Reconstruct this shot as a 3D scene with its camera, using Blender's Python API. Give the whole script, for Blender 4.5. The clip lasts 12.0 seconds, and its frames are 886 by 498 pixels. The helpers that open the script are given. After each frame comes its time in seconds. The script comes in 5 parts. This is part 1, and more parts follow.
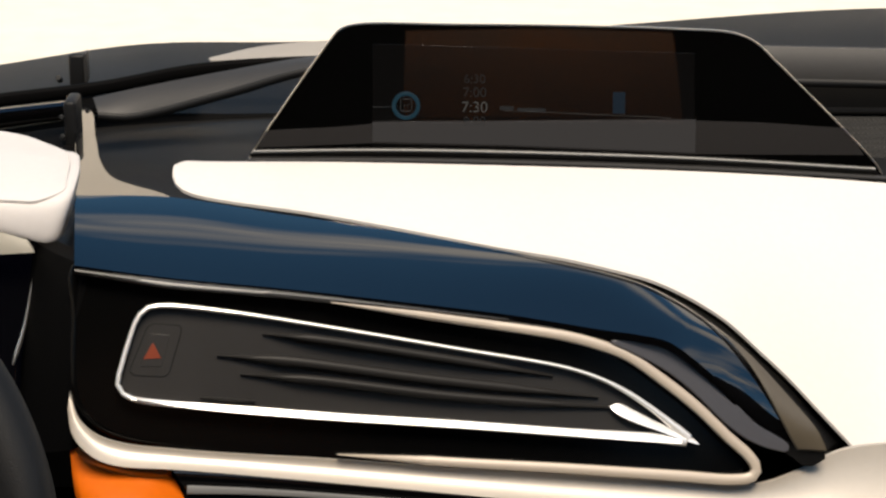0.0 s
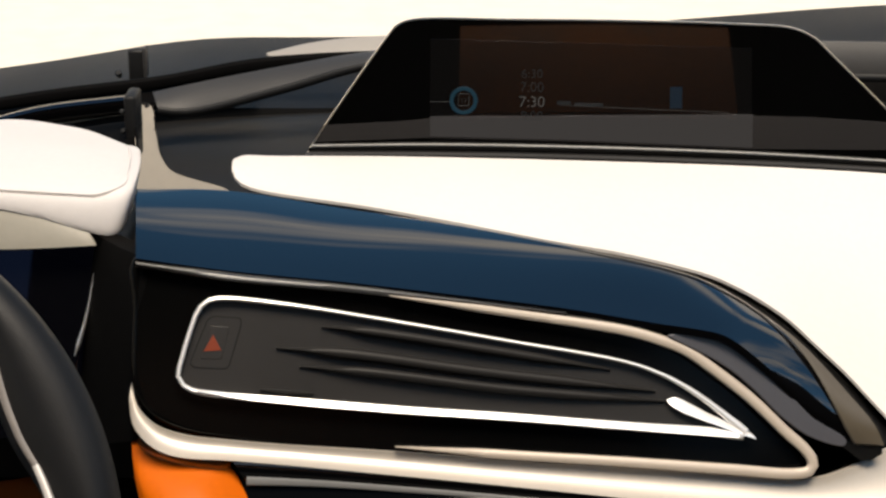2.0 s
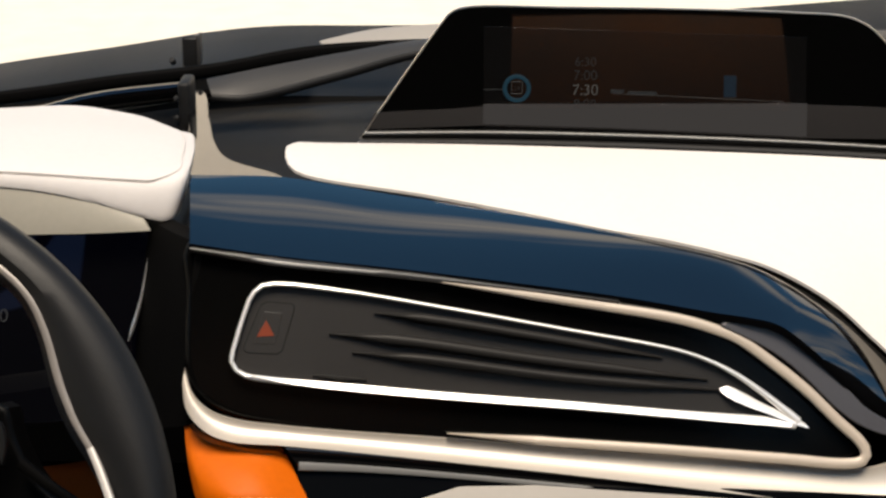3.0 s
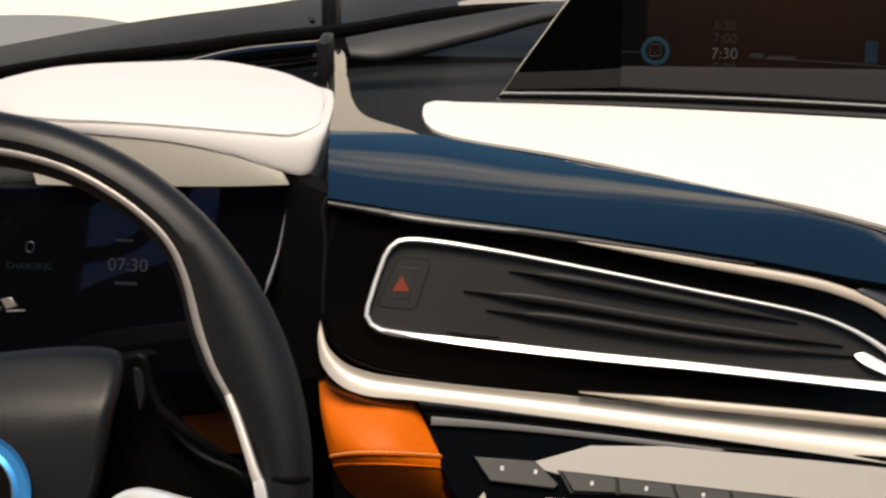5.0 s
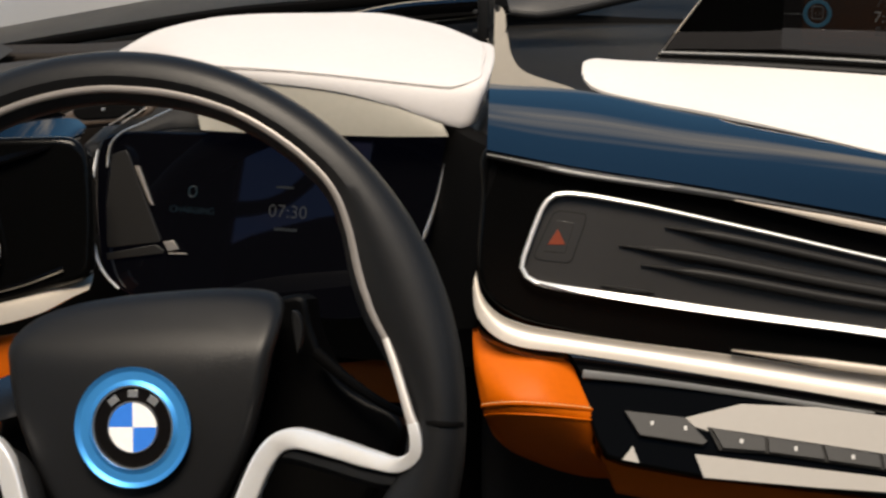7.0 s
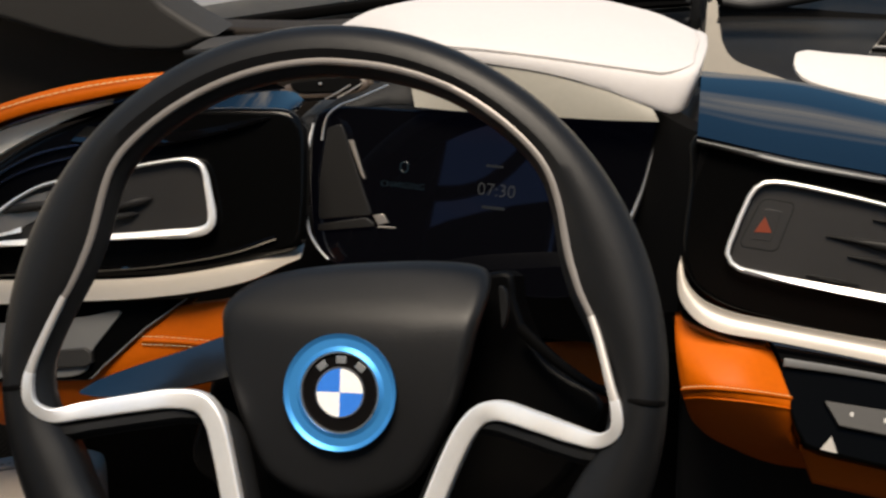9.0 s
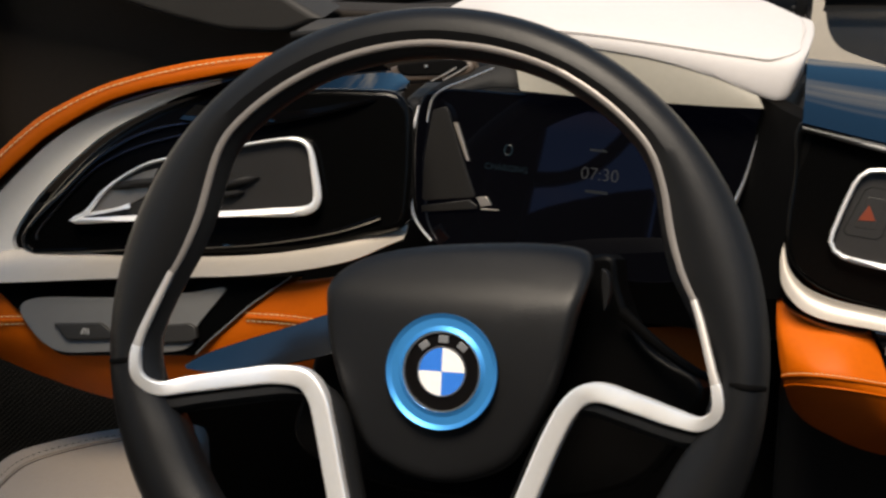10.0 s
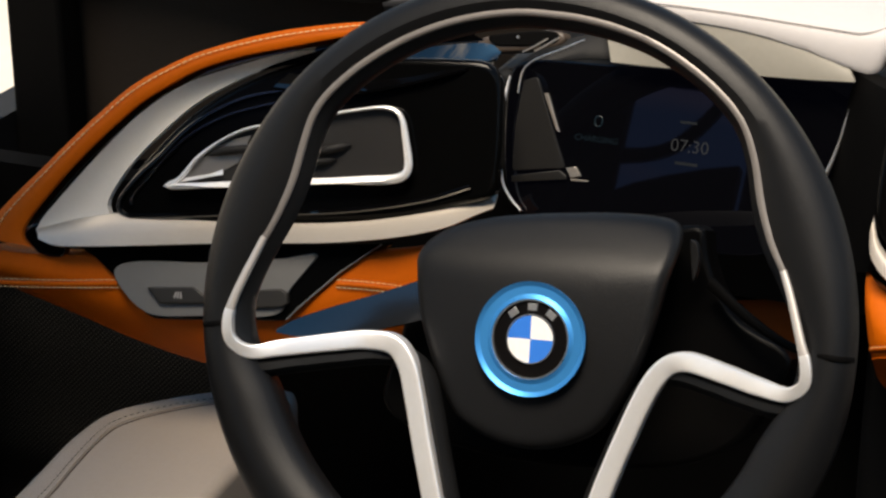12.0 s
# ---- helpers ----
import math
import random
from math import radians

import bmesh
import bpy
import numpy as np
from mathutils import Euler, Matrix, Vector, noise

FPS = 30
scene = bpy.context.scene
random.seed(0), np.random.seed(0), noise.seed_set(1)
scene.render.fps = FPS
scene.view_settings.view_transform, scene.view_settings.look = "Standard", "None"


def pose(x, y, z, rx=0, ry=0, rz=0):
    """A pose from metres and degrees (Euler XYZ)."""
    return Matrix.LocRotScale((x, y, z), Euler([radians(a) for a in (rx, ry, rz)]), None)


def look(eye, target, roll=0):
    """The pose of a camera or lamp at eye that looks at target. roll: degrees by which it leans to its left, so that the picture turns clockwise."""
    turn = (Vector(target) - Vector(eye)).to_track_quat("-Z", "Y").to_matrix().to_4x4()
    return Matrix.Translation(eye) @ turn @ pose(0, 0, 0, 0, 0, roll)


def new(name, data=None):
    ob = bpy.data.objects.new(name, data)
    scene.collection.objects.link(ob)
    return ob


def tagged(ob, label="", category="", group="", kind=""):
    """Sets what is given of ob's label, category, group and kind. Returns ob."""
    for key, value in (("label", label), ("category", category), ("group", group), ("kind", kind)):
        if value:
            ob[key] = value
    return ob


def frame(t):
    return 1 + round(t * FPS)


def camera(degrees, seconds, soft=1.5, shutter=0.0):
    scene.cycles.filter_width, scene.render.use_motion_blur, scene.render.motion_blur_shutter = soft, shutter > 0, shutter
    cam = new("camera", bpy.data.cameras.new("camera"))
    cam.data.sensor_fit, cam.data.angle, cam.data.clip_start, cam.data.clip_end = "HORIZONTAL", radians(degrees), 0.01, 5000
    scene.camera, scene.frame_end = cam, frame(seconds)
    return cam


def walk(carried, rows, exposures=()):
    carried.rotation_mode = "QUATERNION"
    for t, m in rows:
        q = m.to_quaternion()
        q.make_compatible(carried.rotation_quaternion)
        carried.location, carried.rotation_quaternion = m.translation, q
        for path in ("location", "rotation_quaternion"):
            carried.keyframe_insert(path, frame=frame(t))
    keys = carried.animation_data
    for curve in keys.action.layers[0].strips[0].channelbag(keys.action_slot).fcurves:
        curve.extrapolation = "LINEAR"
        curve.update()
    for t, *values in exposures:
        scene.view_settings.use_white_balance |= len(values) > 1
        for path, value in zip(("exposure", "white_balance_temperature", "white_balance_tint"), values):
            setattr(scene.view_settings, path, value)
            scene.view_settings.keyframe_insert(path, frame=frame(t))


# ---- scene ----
cam = camera(24.0, 12.0, soft=2.5, shutter=0.5)
ROWS = [
    (0.0, 0.0000, 0.0000, 1.1500, 70.57, -0.29, 0.10),
    (0.5, -0.0009, -0.0028, 1.1514, 70.54, -0.26, 0.19),
    (1.0, -0.0019, -0.0048, 1.1520, 70.52, -0.21, 0.50),
    (1.5, -0.0028, -0.0062, 1.1519, 70.51, -0.13, 0.95),
    (2.0, -0.0038, -0.0072, 1.1512, 70.45, 0.06, 1.49),
    (2.5, -0.0048, -0.0081, 1.1501, 70.35, 0.09, 2.10),
    (3.0, -0.0059, -0.0091, 1.1488, 70.22, 0.21, 2.88),
    (5.0, -0.0108, -0.0165, 1.1425, 69.44, 0.27, 6.58),
    (5.5, -0.0121, -0.0197, 1.1410, 69.17, 0.27, 7.48),
    (6.0, -0.0135, -0.0235, 1.1398, 68.89, 0.14, 8.55),
    (6.5, -0.0150, -0.0278, 1.1387, 68.68, 0.14, 9.57),
    (7.0, -0.0164, -0.0327, 1.1379, 68.57, 0.13, 10.87),
    (9.0, -0.0214, -0.0558, 1.1366, 68.38, -0.14, 16.61),
    (9.5, -0.0223, -0.0616, 1.1366, 68.26, -0.20, 18.01),
    (10.0, -0.0230, -0.0671, 1.1367, 68.03, -0.11, 19.42),
    (10.5, -0.0235, -0.0720, 1.1367, 67.82, -0.06, 20.46),
    (11.0, -0.0236, -0.0760, 1.1366, 67.60, -0.05, 21.21),
    (11.5, -0.0234, -0.0787, 1.1363, 67.44, 0.01, 21.63),
    (12.0, -0.0227, -0.0799, 1.1356, 67.40, 0.05, 21.83),
]
walk(cam, [(t, pose(x, y, z, rx, ry, rz)) for t, x, y, z, rx, ry, rz in ROWS], ((0.0, 0.69, 7500, 11), (12.0, 0.69, 7500, 11)))

# ---- sky and sun ----
SUN_ELEVATION, SUN_TURN = 66.0, 172.0
world = bpy.data.worlds.new("sky")
scene.world = world
world.use_nodes = True
wn, wl = world.node_tree.nodes, world.node_tree.links
sky = wn.new("ShaderNodeTexSky")
sky.sky_type = "NISHITA"
sky.sun_disc = False
sky.sun_elevation, sky.sun_rotation = radians(SUN_ELEVATION), radians(SUN_TURN)
sky.dust_density, sky.ozone_density = 0.2, 4.0
coord = wn.new("ShaderNodeTexCoord")
stretch = wn.new("ShaderNodeMapping")
stretch.inputs["Scale"].default_value = (1.1, 1.1, 5.0)
stretch.inputs["Location"].default_value = (0.4, 0.2, 0.1)
cloud = wn.new("ShaderNodeTexNoise")
cloud.inputs["Scale"].default_value = 2.2
cloud.inputs["Detail"].default_value = 3.5
cloud.inputs["Roughness"].default_value = 0.5
ramp = wn.new("ShaderNodeValToRGB")
ramp.color_ramp.elements[0].position, ramp.color_ramp.elements[1].position = 0.47, 0.60
ramp.color_ramp.elements[1].color = (0.8, 0.8, 0.8, 1)
mix = wn.new("ShaderNodeMix")
mix.data_type = "RGBA"
mix.inputs[7].default_value = (7.0, 6.8, 6.5, 1)
wl.new(coord.outputs["Generated"], stretch.inputs["Vector"])
wl.new(stretch.outputs["Vector"], cloud.inputs["Vector"])
wl.new(cloud.outputs["Fac"], ramp.inputs["Fac"])
height = wn.new("ShaderNodeSeparateXYZ")
thin = wn.new("ShaderNodeMapRange")
thin.inputs["From Min"].default_value, thin.inputs["From Max"].default_value = 0.64, 0.54
veil = wn.new("ShaderNodeMath")
veil.operation = "MULTIPLY"
wl.new(coord.outputs["Generated"], height.inputs[0])
wl.new(height.outputs["Z"], thin.inputs["Value"])
wl.new(ramp.outputs["Color"], veil.inputs[0])
wl.new(thin.outputs["Result"], veil.inputs[1])
wl.new(veil.outputs[0], mix.inputs[0])
deep = wn.new("ShaderNodeHueSaturation")
deep.inputs["Saturation"].default_value = 1.22
deep.inputs["Hue"].default_value = 0.488
wl.new(sky.outputs["Color"], deep.inputs["Color"])
wl.new(deep.outputs["Color"], mix.inputs[6])
wl.new(mix.outputs[2], wn["Background"].inputs["Color"])
wn["Background"].inputs["Strength"].default_value = 0.10
sun = new("sun", bpy.data.lights.new("sun", "SUN"))
sun.data.energy, sun.data.angle, sun.data.color = 4.0, radians(26), (1.0, 0.93, 0.84)
_e, _a = radians(SUN_ELEVATION), radians(SUN_TURN)
sun.matrix_world = look((0, 0, 20), Vector((0, 0, 20)) - Vector((math.sin(_a) * math.cos(_e), math.cos(_a) * math.cos(_e), math.sin(_e))))


# ---- materials ----
def material(name, color, rough=0.5, metal=0.0, vary=0.06, grain=0.0, grain_scale=900.0, coat=0.0, ior=1.5, blotch=8.0, rough_vary=0.08, second=None, spec=0.5):
    """A surface with colour that varies at two scales, uneven gloss and a fine relief."""
    m = bpy.data.materials.new(name)
    m.use_nodes = True
    n, l = m.node_tree.nodes, m.node_tree.links
    b = n["Principled BSDF"]
    tc = n.new("ShaderNodeTexCoord")
    big = n.new("ShaderNodeTexNoise")
    big.inputs["Scale"].default_value, big.inputs["Detail"].default_value = blotch, 6.0
    l.new(tc.outputs["Object"], big.inputs["Vector"])
    fine = n.new("ShaderNodeTexNoise")
    fine.inputs["Scale"].default_value, fine.inputs["Detail"].default_value = blotch * 30, 3.0
    l.new(tc.outputs["Object"], fine.inputs["Vector"])
    both = n.new("ShaderNodeMath")
    both.operation = "ADD"
    l.new(big.outputs["Fac"], both.inputs[0])
    l.new(fine.outputs["Fac"], both.inputs[1])
    r = n.new("ShaderNodeMapRange")
    r.inputs["From Min"].default_value, r.inputs["From Max"].default_value = 0.6, 1.4
    l.new(both.outputs[0], r.inputs["Value"])
    mixc = n.new("ShaderNodeMix")
    mixc.data_type = "RGBA"
    other = second or tuple(max(0.0, c * (1 - vary * 2)) for c in color)
    mixc.inputs[6].default_value, mixc.inputs[7].default_value = (*other, 1), (*color, 1)
    l.new(r.outputs["Result"], mixc.inputs[0])
    l.new(mixc.outputs[2], b.inputs["Base Color"])
    rr = n.new("ShaderNodeMapRange")
    rr.inputs["From Min"].default_value, rr.inputs["From Max"].default_value = 0.3, 0.7
    rr.inputs["To Min"].default_value, rr.inputs["To Max"].default_value = max(0.0, rough * (1 - rough_vary)), min(1.0, rough * (1 + rough_vary))
    l.new(big.outputs["Fac"], rr.inputs["Value"])
    l.new(rr.outputs["Result"], b.inputs["Roughness"])
    b.inputs["Metallic"].default_value, b.inputs["IOR"].default_value = metal, ior
    b.inputs["Specular IOR Level"].default_value = spec
    b.inputs["Coat Weight"].default_value, b.inputs["Coat Roughness"].default_value = coat, 0.03
    if grain:
        g = n.new("ShaderNodeTexVoronoi")
        g.feature = "SMOOTH_F1"
        g.inputs["Scale"].default_value = grain_scale
        l.new(tc.outputs["Object"], g.inputs["Vector"])
        bump = n.new("ShaderNodeBump")
        bump.inputs["Strength"].default_value, bump.inputs["Distance"].default_value = grain, 0.0006
        l.new(g.outputs["Distance"], bump.inputs["Height"])
        l.new(bump.outputs["Normal"], b.inputs["Normal"])
    return m


def glowing(name, color, strength, rough=0.3):
    m = bpy.data.materials.new(name)
    m.use_nodes = True
    b = m.node_tree.nodes["Principled BSDF"]
    b.inputs["Base Color"].default_value = (0.001, 0.001, 0.001, 1)
    b.inputs["Roughness"].default_value = rough
    b.inputs["Emission Color"].default_value = (*color, 1)
    b.inputs["Emission Strength"].default_value = strength
    return m


WHITE = material("white_leather", (0.56, 0.53, 0.502), 0.55, grain=0.12, grain_scale=1400, vary=0.03, spec=0.3)
HOOD_WHITE = material("white_hood_leather", (0.52, 0.495, 0.485), 0.55, grain=0.12, grain_scale=1400, vary=0.03, spec=0.3)
ORANGE = material("orange_leather", (0.50, 0.094, 0.003), 0.50, grain=0.2, grain_scale=1400, vary=0.07, spec=0.12)
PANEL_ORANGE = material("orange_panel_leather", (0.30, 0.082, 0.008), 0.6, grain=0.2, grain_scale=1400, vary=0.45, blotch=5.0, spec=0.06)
# the orange leather again, darkened in colour for the shade behind the column
ORANGE_SHADED = material("shaded_orange_leather", (0.36, 0.085, 0.008), 0.55, grain=0.2, grain_scale=1400, vary=0.08, spec=0.2)
BLACK_LEATHER = material("black_leather", (0.0056, 0.0057, 0.0062), 0.44, grain=0.18, grain_scale=1500, vary=0.14, spec=0.25)
SOFT_BLACK = material("soft_black_plastic", (0.0065, 0.0066, 0.0070), 0.5, grain=0.15, grain_scale=1600, vary=0.1, spec=0.2)
DULL_BLACK = material("dull_black_plastic", (0.0019, 0.0018, 0.0018), 0.7, grain=0.15, grain_scale=1600, vary=0.1, spec=0.045)
DASH_BLACK = material("soft_black_dash_skin", (0.010, 0.0098, 0.0098), 0.55, grain=0.2, grain_scale=1600, vary=0.12, spec=0.12)
SCUTTLE_BLACK = material("black_scuttle_plastic", (0.0048, 0.0047, 0.0047), 0.45, grain=0.15, grain_scale=1600, vary=0.12, spec=0.12)
GREY_PLASTIC = material("grey_soft_plastic", (0.029, 0.028, 0.0275), 0.5, grain=0.15, grain_scale=1600, spec=0.3)
GLOSS = material("black_gloss_lacquer", (0.0015, 0.0015, 0.0018), 0.02, vary=0.1, ior=1.7)
TRIM_GLOSS = material("deep_black_trim_lacquer", (0.0015, 0.0015, 0.0018), 0.025, vary=0.1, ior=1.95)
GLASS_BLACK = material("black_display_glass", (0.001, 0.001, 0.001), 0.02, vary=0.1, ior=1.65)
CREAM = material("champagne_satin_metal", (0.78, 0.71, 0.62), 0.30, metal=0.95, vary=0.03)
STRIP = material("champagne_strip_lacquer", (0.50, 0.452, 0.395), 0.42, metal=0.45, vary=0.03)
LINE = material("champagne_line_metal", (0.42, 0.36, 0.30), 0.38, metal=0.1, vary=0.03)
BRONZE = material("bronze_lacquer", (0.075, 0.062, 0.045), 0.35, vary=0.06)
LOUVRE = material("louvre_blade_plastic", (0.013, 0.0122, 0.0118), 0.5, grain=0.1, grain_scale=1800, spec=0.15)
CONTROL_BLACK = material("black_control_lacquer", (0.0014, 0.0014, 0.0014), 0.14, vary=0.1, spec=0.04)
SIDE_BROWN = material("brown_black_side_trim", (0.018, 0.0145, 0.012), 0.6, grain=0.15, grain_scale=1600, vary=0.12, spec=0.12)
ARM_PAINT = material("pale_champagne_paint", (0.72, 0.68, 0.62), 0.35, metal=0.1, vary=0.03)
CHROME = material("bright_chrome", (0.92, 0.90, 0.88), 0.28, metal=1.0, vary=0.02)
SATIN = material("satin_aluminium", (0.80, 0.78, 0.75), 0.34, metal=1.0, vary=0.03)
DARK_SATIN = material("bronze_satin_metal", (0.42, 0.38, 0.34), 0.4, metal=1.0, vary=0.03)
# one wheel metal in three tones; its differing reflections are put into the colour
WHEEL_METAL_SHADED = material("wheel_metal_shaded", (0.22, 0.20, 0.185), 0.46, metal=0.45, vary=0.05)
WHEEL_METAL_MID = material("wheel_metal_mid", (0.60, 0.565, 0.53), 0.42, metal=0.6, vary=0.05)
WHEEL_METAL_LIT = material("wheel_metal_lit", (0.96, 0.95, 0.94), 0.36, metal=0.66, vary=0.03)
TAN = material("brown_satin_plastic", (0.06, 0.043, 0.032), 0.45, vary=0.1)
GREIGE = material("grey_satin_inlay", (0.26, 0.24, 0.215), 0.42, metal=0.0, vary=0.03)
VENT_GREY = material("dark_grey_vent_plastic", (0.018, 0.0168, 0.016), 0.36, grain=0.15, grain_scale=1800, spec=0.35)
FIN_BLACK = material("vent_blade_plastic", (0.009, 0.009, 0.009), 0.45, spec=0.2)
GREY_INLAY = material("grey_inlay_paint", (0.13, 0.13, 0.128), 0.4, vary=0.04)
BUTTON = material("button_plastic", (0.024, 0.023, 0.022), 0.42, spec=0.3)
CARPET = material("black_carpet", (0.012, 0.012, 0.012), 0.9, grain=0.8, grain_scale=700)
SEAT = material("beige_leather", (0.33, 0.285, 0.245), 0.5, grain=0.35, grain_scale=1000, vary=0.04, spec=0.25)
THREAD_GOLD = material("golden_thread", (0.78, 0.52, 0.26), 0.7)
THREAD_PALE = material("pale_grey_thread", (0.54, 0.50, 0.48), 0.7)
THREAD_DARK = material("dark_thread", (0.09, 0.08, 0.07), 0.7)
BLUE = material("blue_anodised_ring", (0.035, 0.27, 0.64), 0.40, metal=0.6, vary=0.04)
BLUE_ENAMEL = material("blue_enamel", (0.025, 0.17, 0.62), 0.2, coat=0.6)
WHITE_ENAMEL = material("white_enamel", (0.78, 0.78, 0.78), 0.2, coat=0.6)
BLACK_ENAMEL = material("black_enamel", (0.004, 0.0035, 0.0035), 0.2, spec=0.3)
RED = material("red_lens", (0.15, 0.028, 0.012), 0.4, spec=0.3)
GROUND = material("pale_concrete", (0.66, 0.59, 0.50), 0.9, vary=0.1, blotch=0.4, second=(0.56, 0.50, 0.42))
MARK_WHITE = material("printed_white", (0.45, 0.44, 0.42), 0.5)
TEXT_GREY = glowing("lit_grey_type", (0.75, 0.78, 0.8), 0.048)
TEXT_FAINT = glowing("lit_faint_type", (0.74, 0.78, 0.84), 0.024)
TEXT_TEAL = glowing("lit_teal_type", (0.05, 0.30, 0.46), 0.022)
TEXT_DIM = glowing("lit_dim_type", (0.5, 0.6, 0.68), 0.013)
TEXT_BLUE = glowing("lit_blue_type", (0.03, 0.30, 0.52), 0.05)
BLOCK_BLUE = glowing("lit_blue_block", (0.06, 0.25, 0.5), 0.025)
BACKLIGHT = glowing("display_backlight", (0.85, 0.8, 0.85), 0.0015, 0.02)
# glow that stands in for the pale reflection low on the display
REFLECTION_GLOW = glowing("glowing_glass_reflection", (0.97, 0.95, 1.0), 0.026, 0.02)
GLASS_NAVY = glowing("dim_navy_display", (0.30, 0.34, 1.0), 0.0010, 0.02)
# grey of the same reflection outside the picture area
GLASS_REFLECTION = material("grey_glass_reflection", (0.018, 0.017, 0.017), 0.25, spec=0.2)
PILLAR_GREY = material("charcoal_pillar_plastic", (0.027, 0.0255, 0.024), 0.55, grain=0.15, grain_scale=1600, spec=0.2)
INNER_WALL = material("binnacle_wall_plastic", (0.0065, 0.0062, 0.006), 0.4, grain=0.1, spec=0.3)
SHROUD = material("soft_shroud_plastic", (0.0013, 0.0012, 0.0012), 0.4, grain=0.1, spec=0.08)
BEAD = material("satin_black_bead", (0.006, 0.0056, 0.005), 0.36, vary=0.1, ior=1.7)
RIDGE = material("glossy_ridge_lacquer", (0.003, 0.003, 0.003), 0.12, vary=0.1, ior=2.6)
STALK = material("stalk_lacquer", (0.004, 0.005, 0.007), 0.16, vary=0.1, ior=2.0)
BEZEL = material("polished_frame", (0.90, 0.885, 0.865), 0.33, metal=0.55, vary=0.02)
PANEL_BLACK = material("black_piano_panel", (0.0016, 0.0016, 0.0016), 0.14, vary=0.1, spec=0.12)
# grey of a reflection in the black trim, put into the colour
TRIM_REFLECTION = material("grey_reflection_lacquer", (0.055, 0.054, 0.060), 0.25, vary=0.04)


# ---- geometry helpers ----
class Frame:
    """A drawing plane: u to the right, v up, w towards the cabin; sketches are in millimetres."""

    def __init__(self, o, yaw=0.0, tilt=0.0, roll=0.0):
        y, t, r = radians(yaw), radians(tilt), radians(roll)
        u, f = Vector((math.cos(y), math.sin(y), 0)), Vector((-math.sin(y), math.cos(y), 0))
        v = Vector((0, 0, 1)) * math.cos(t) + f * math.sin(t)
        self.o, self.u, self.v = Vector(o), u * math.cos(r) + v * math.sin(r), v * math.cos(r) - u * math.sin(r)
        self.n = self.u.cross(self.v)

    def at(self, u, v, w=0.0):
        return self.o + (self.u * u + self.v * v + self.n * w) / 1000

    def line(self, pts, w=0.0):
        return [self.at(p[0], p[1], p[2] if len(p) > 2 else w) for p in pts]


def curve(pts, n, closed=False, smooth=True):
    """n points at even steps along a smooth curve through the given ones."""
    pts = [Vector(p) for p in pts]
    k, dense = len(pts), []
    for i in range(k if closed else k - 1):
        p1, p2 = pts[i], pts[(i + 1) % k]
        p0 = pts[i - 1] if closed or i else p1 * 2 - p2
        p3 = pts[(i + 2) % k] if closed or i + 2 < k else p2 * 2 - p1
        d0, d1, d2 = ((b - a).length ** 0.5 + 1e-9 for a, b in ((p0, p1), (p1, p2), (p2, p3)))
        for s in range(12):
            t = s / 12
            if not smooth:
                dense.append(p1.lerp(p2, t))
                continue
            m1 = (p2 - p1) + d1 * ((p1 - p0) / d0 - (p2 - p0) / (d0 + d1))
            m2 = (p2 - p1) + d1 * ((p3 - p2) / d2 - (p3 - p1) / (d1 + d2))
            h = t * t * t
            q = t * t
            dense.append(p1 * (2 * h - 3 * q + 1) + m1 * (h - 2 * q + t) + p2 * (3 * q - 2 * h) + m2 * (h - q))
    dense.append(pts[0].copy() if closed else pts[-1])
    run = [0.0]
    for a, b in zip(dense, dense[1:]):
        run.append(run[-1] + (b - a).length)
    out, j = [], 0
    for i in range(n):
        want = run[-1] * i / (n if closed else n - 1)
        while j < len(run) - 2 and run[j + 1] < want:
            j += 1
        span = run[j + 1] - run[j]
        out.append(dense[j].lerp(dense[j + 1], (want - run[j]) / span if span else 0))
    return out


def grid(rows, close_rows=False, close_cols=False, caps=False):
    """A skin over rows of equally many points."""
    bm = bmesh.new()
    vs = [[bm.verts.new(p) for p in row] for row in rows]
    R, C = len(vs), len(vs[0])
    for i in range(R if close_rows else R - 1):
        for j in range(C if close_cols else C - 1):
            q = [vs[i][j], vs[i][(j + 1) % C], vs[(i + 1) % R][(j + 1) % C], vs[(i + 1) % R][j]]
            bm.faces.new(q)
    if caps:
        bm.faces.new(vs[0]), bm.faces.new(vs[-1])
    bmesh.ops.remove_doubles(bm, verts=bm.verts[:], dist=1e-6)
    bmesh.ops.recalc_face_normals(bm, faces=bm.faces[:])
    return bm


def band(a, b, up, bulge=6.0, thick=8.0, n=64, m=12, end_a=0.0):
    """A closed padded strip between two edge curves; bulge and thickness in millimetres along up."""
    A, B, up = curve(a, n), curve(b, n), Vector(up).normalized()
    rows = []
    for p, q in zip(A, B):
        width = (q - p).length
        k = min(1.0, width / 0.02)
        ring = []
        for i in range(m + 1):
            s = i / m
            ring.append(p.lerp(q, s) + up * (bulge * k * (1 - (2 * s - 1) ** 2)) / 1000)
        r = min(thick * k / 1000, 0.45 * width) * 0.5
        inside = (q - p).normalized() if width > 1e-6 else Vector((0, 0, 0))
        for c, s in ((q, -1), (p, 1)):
            if s < 0:
                ring += [c + inside * r * 0.2 - up * r * 0.9, c - inside * min(thick * 0.7 * k / 1000, width * 0.4) - up * thick * k / 1000]
            else:
                ring += [c + inside * min(thick * 0.7 * k / 1000, width * 0.4) - up * thick * k / 1000, c - inside * r * 0.2 - up * r * 0.9]
        rows.append(ring)
    return grid(rows, close_cols=True, caps=True)


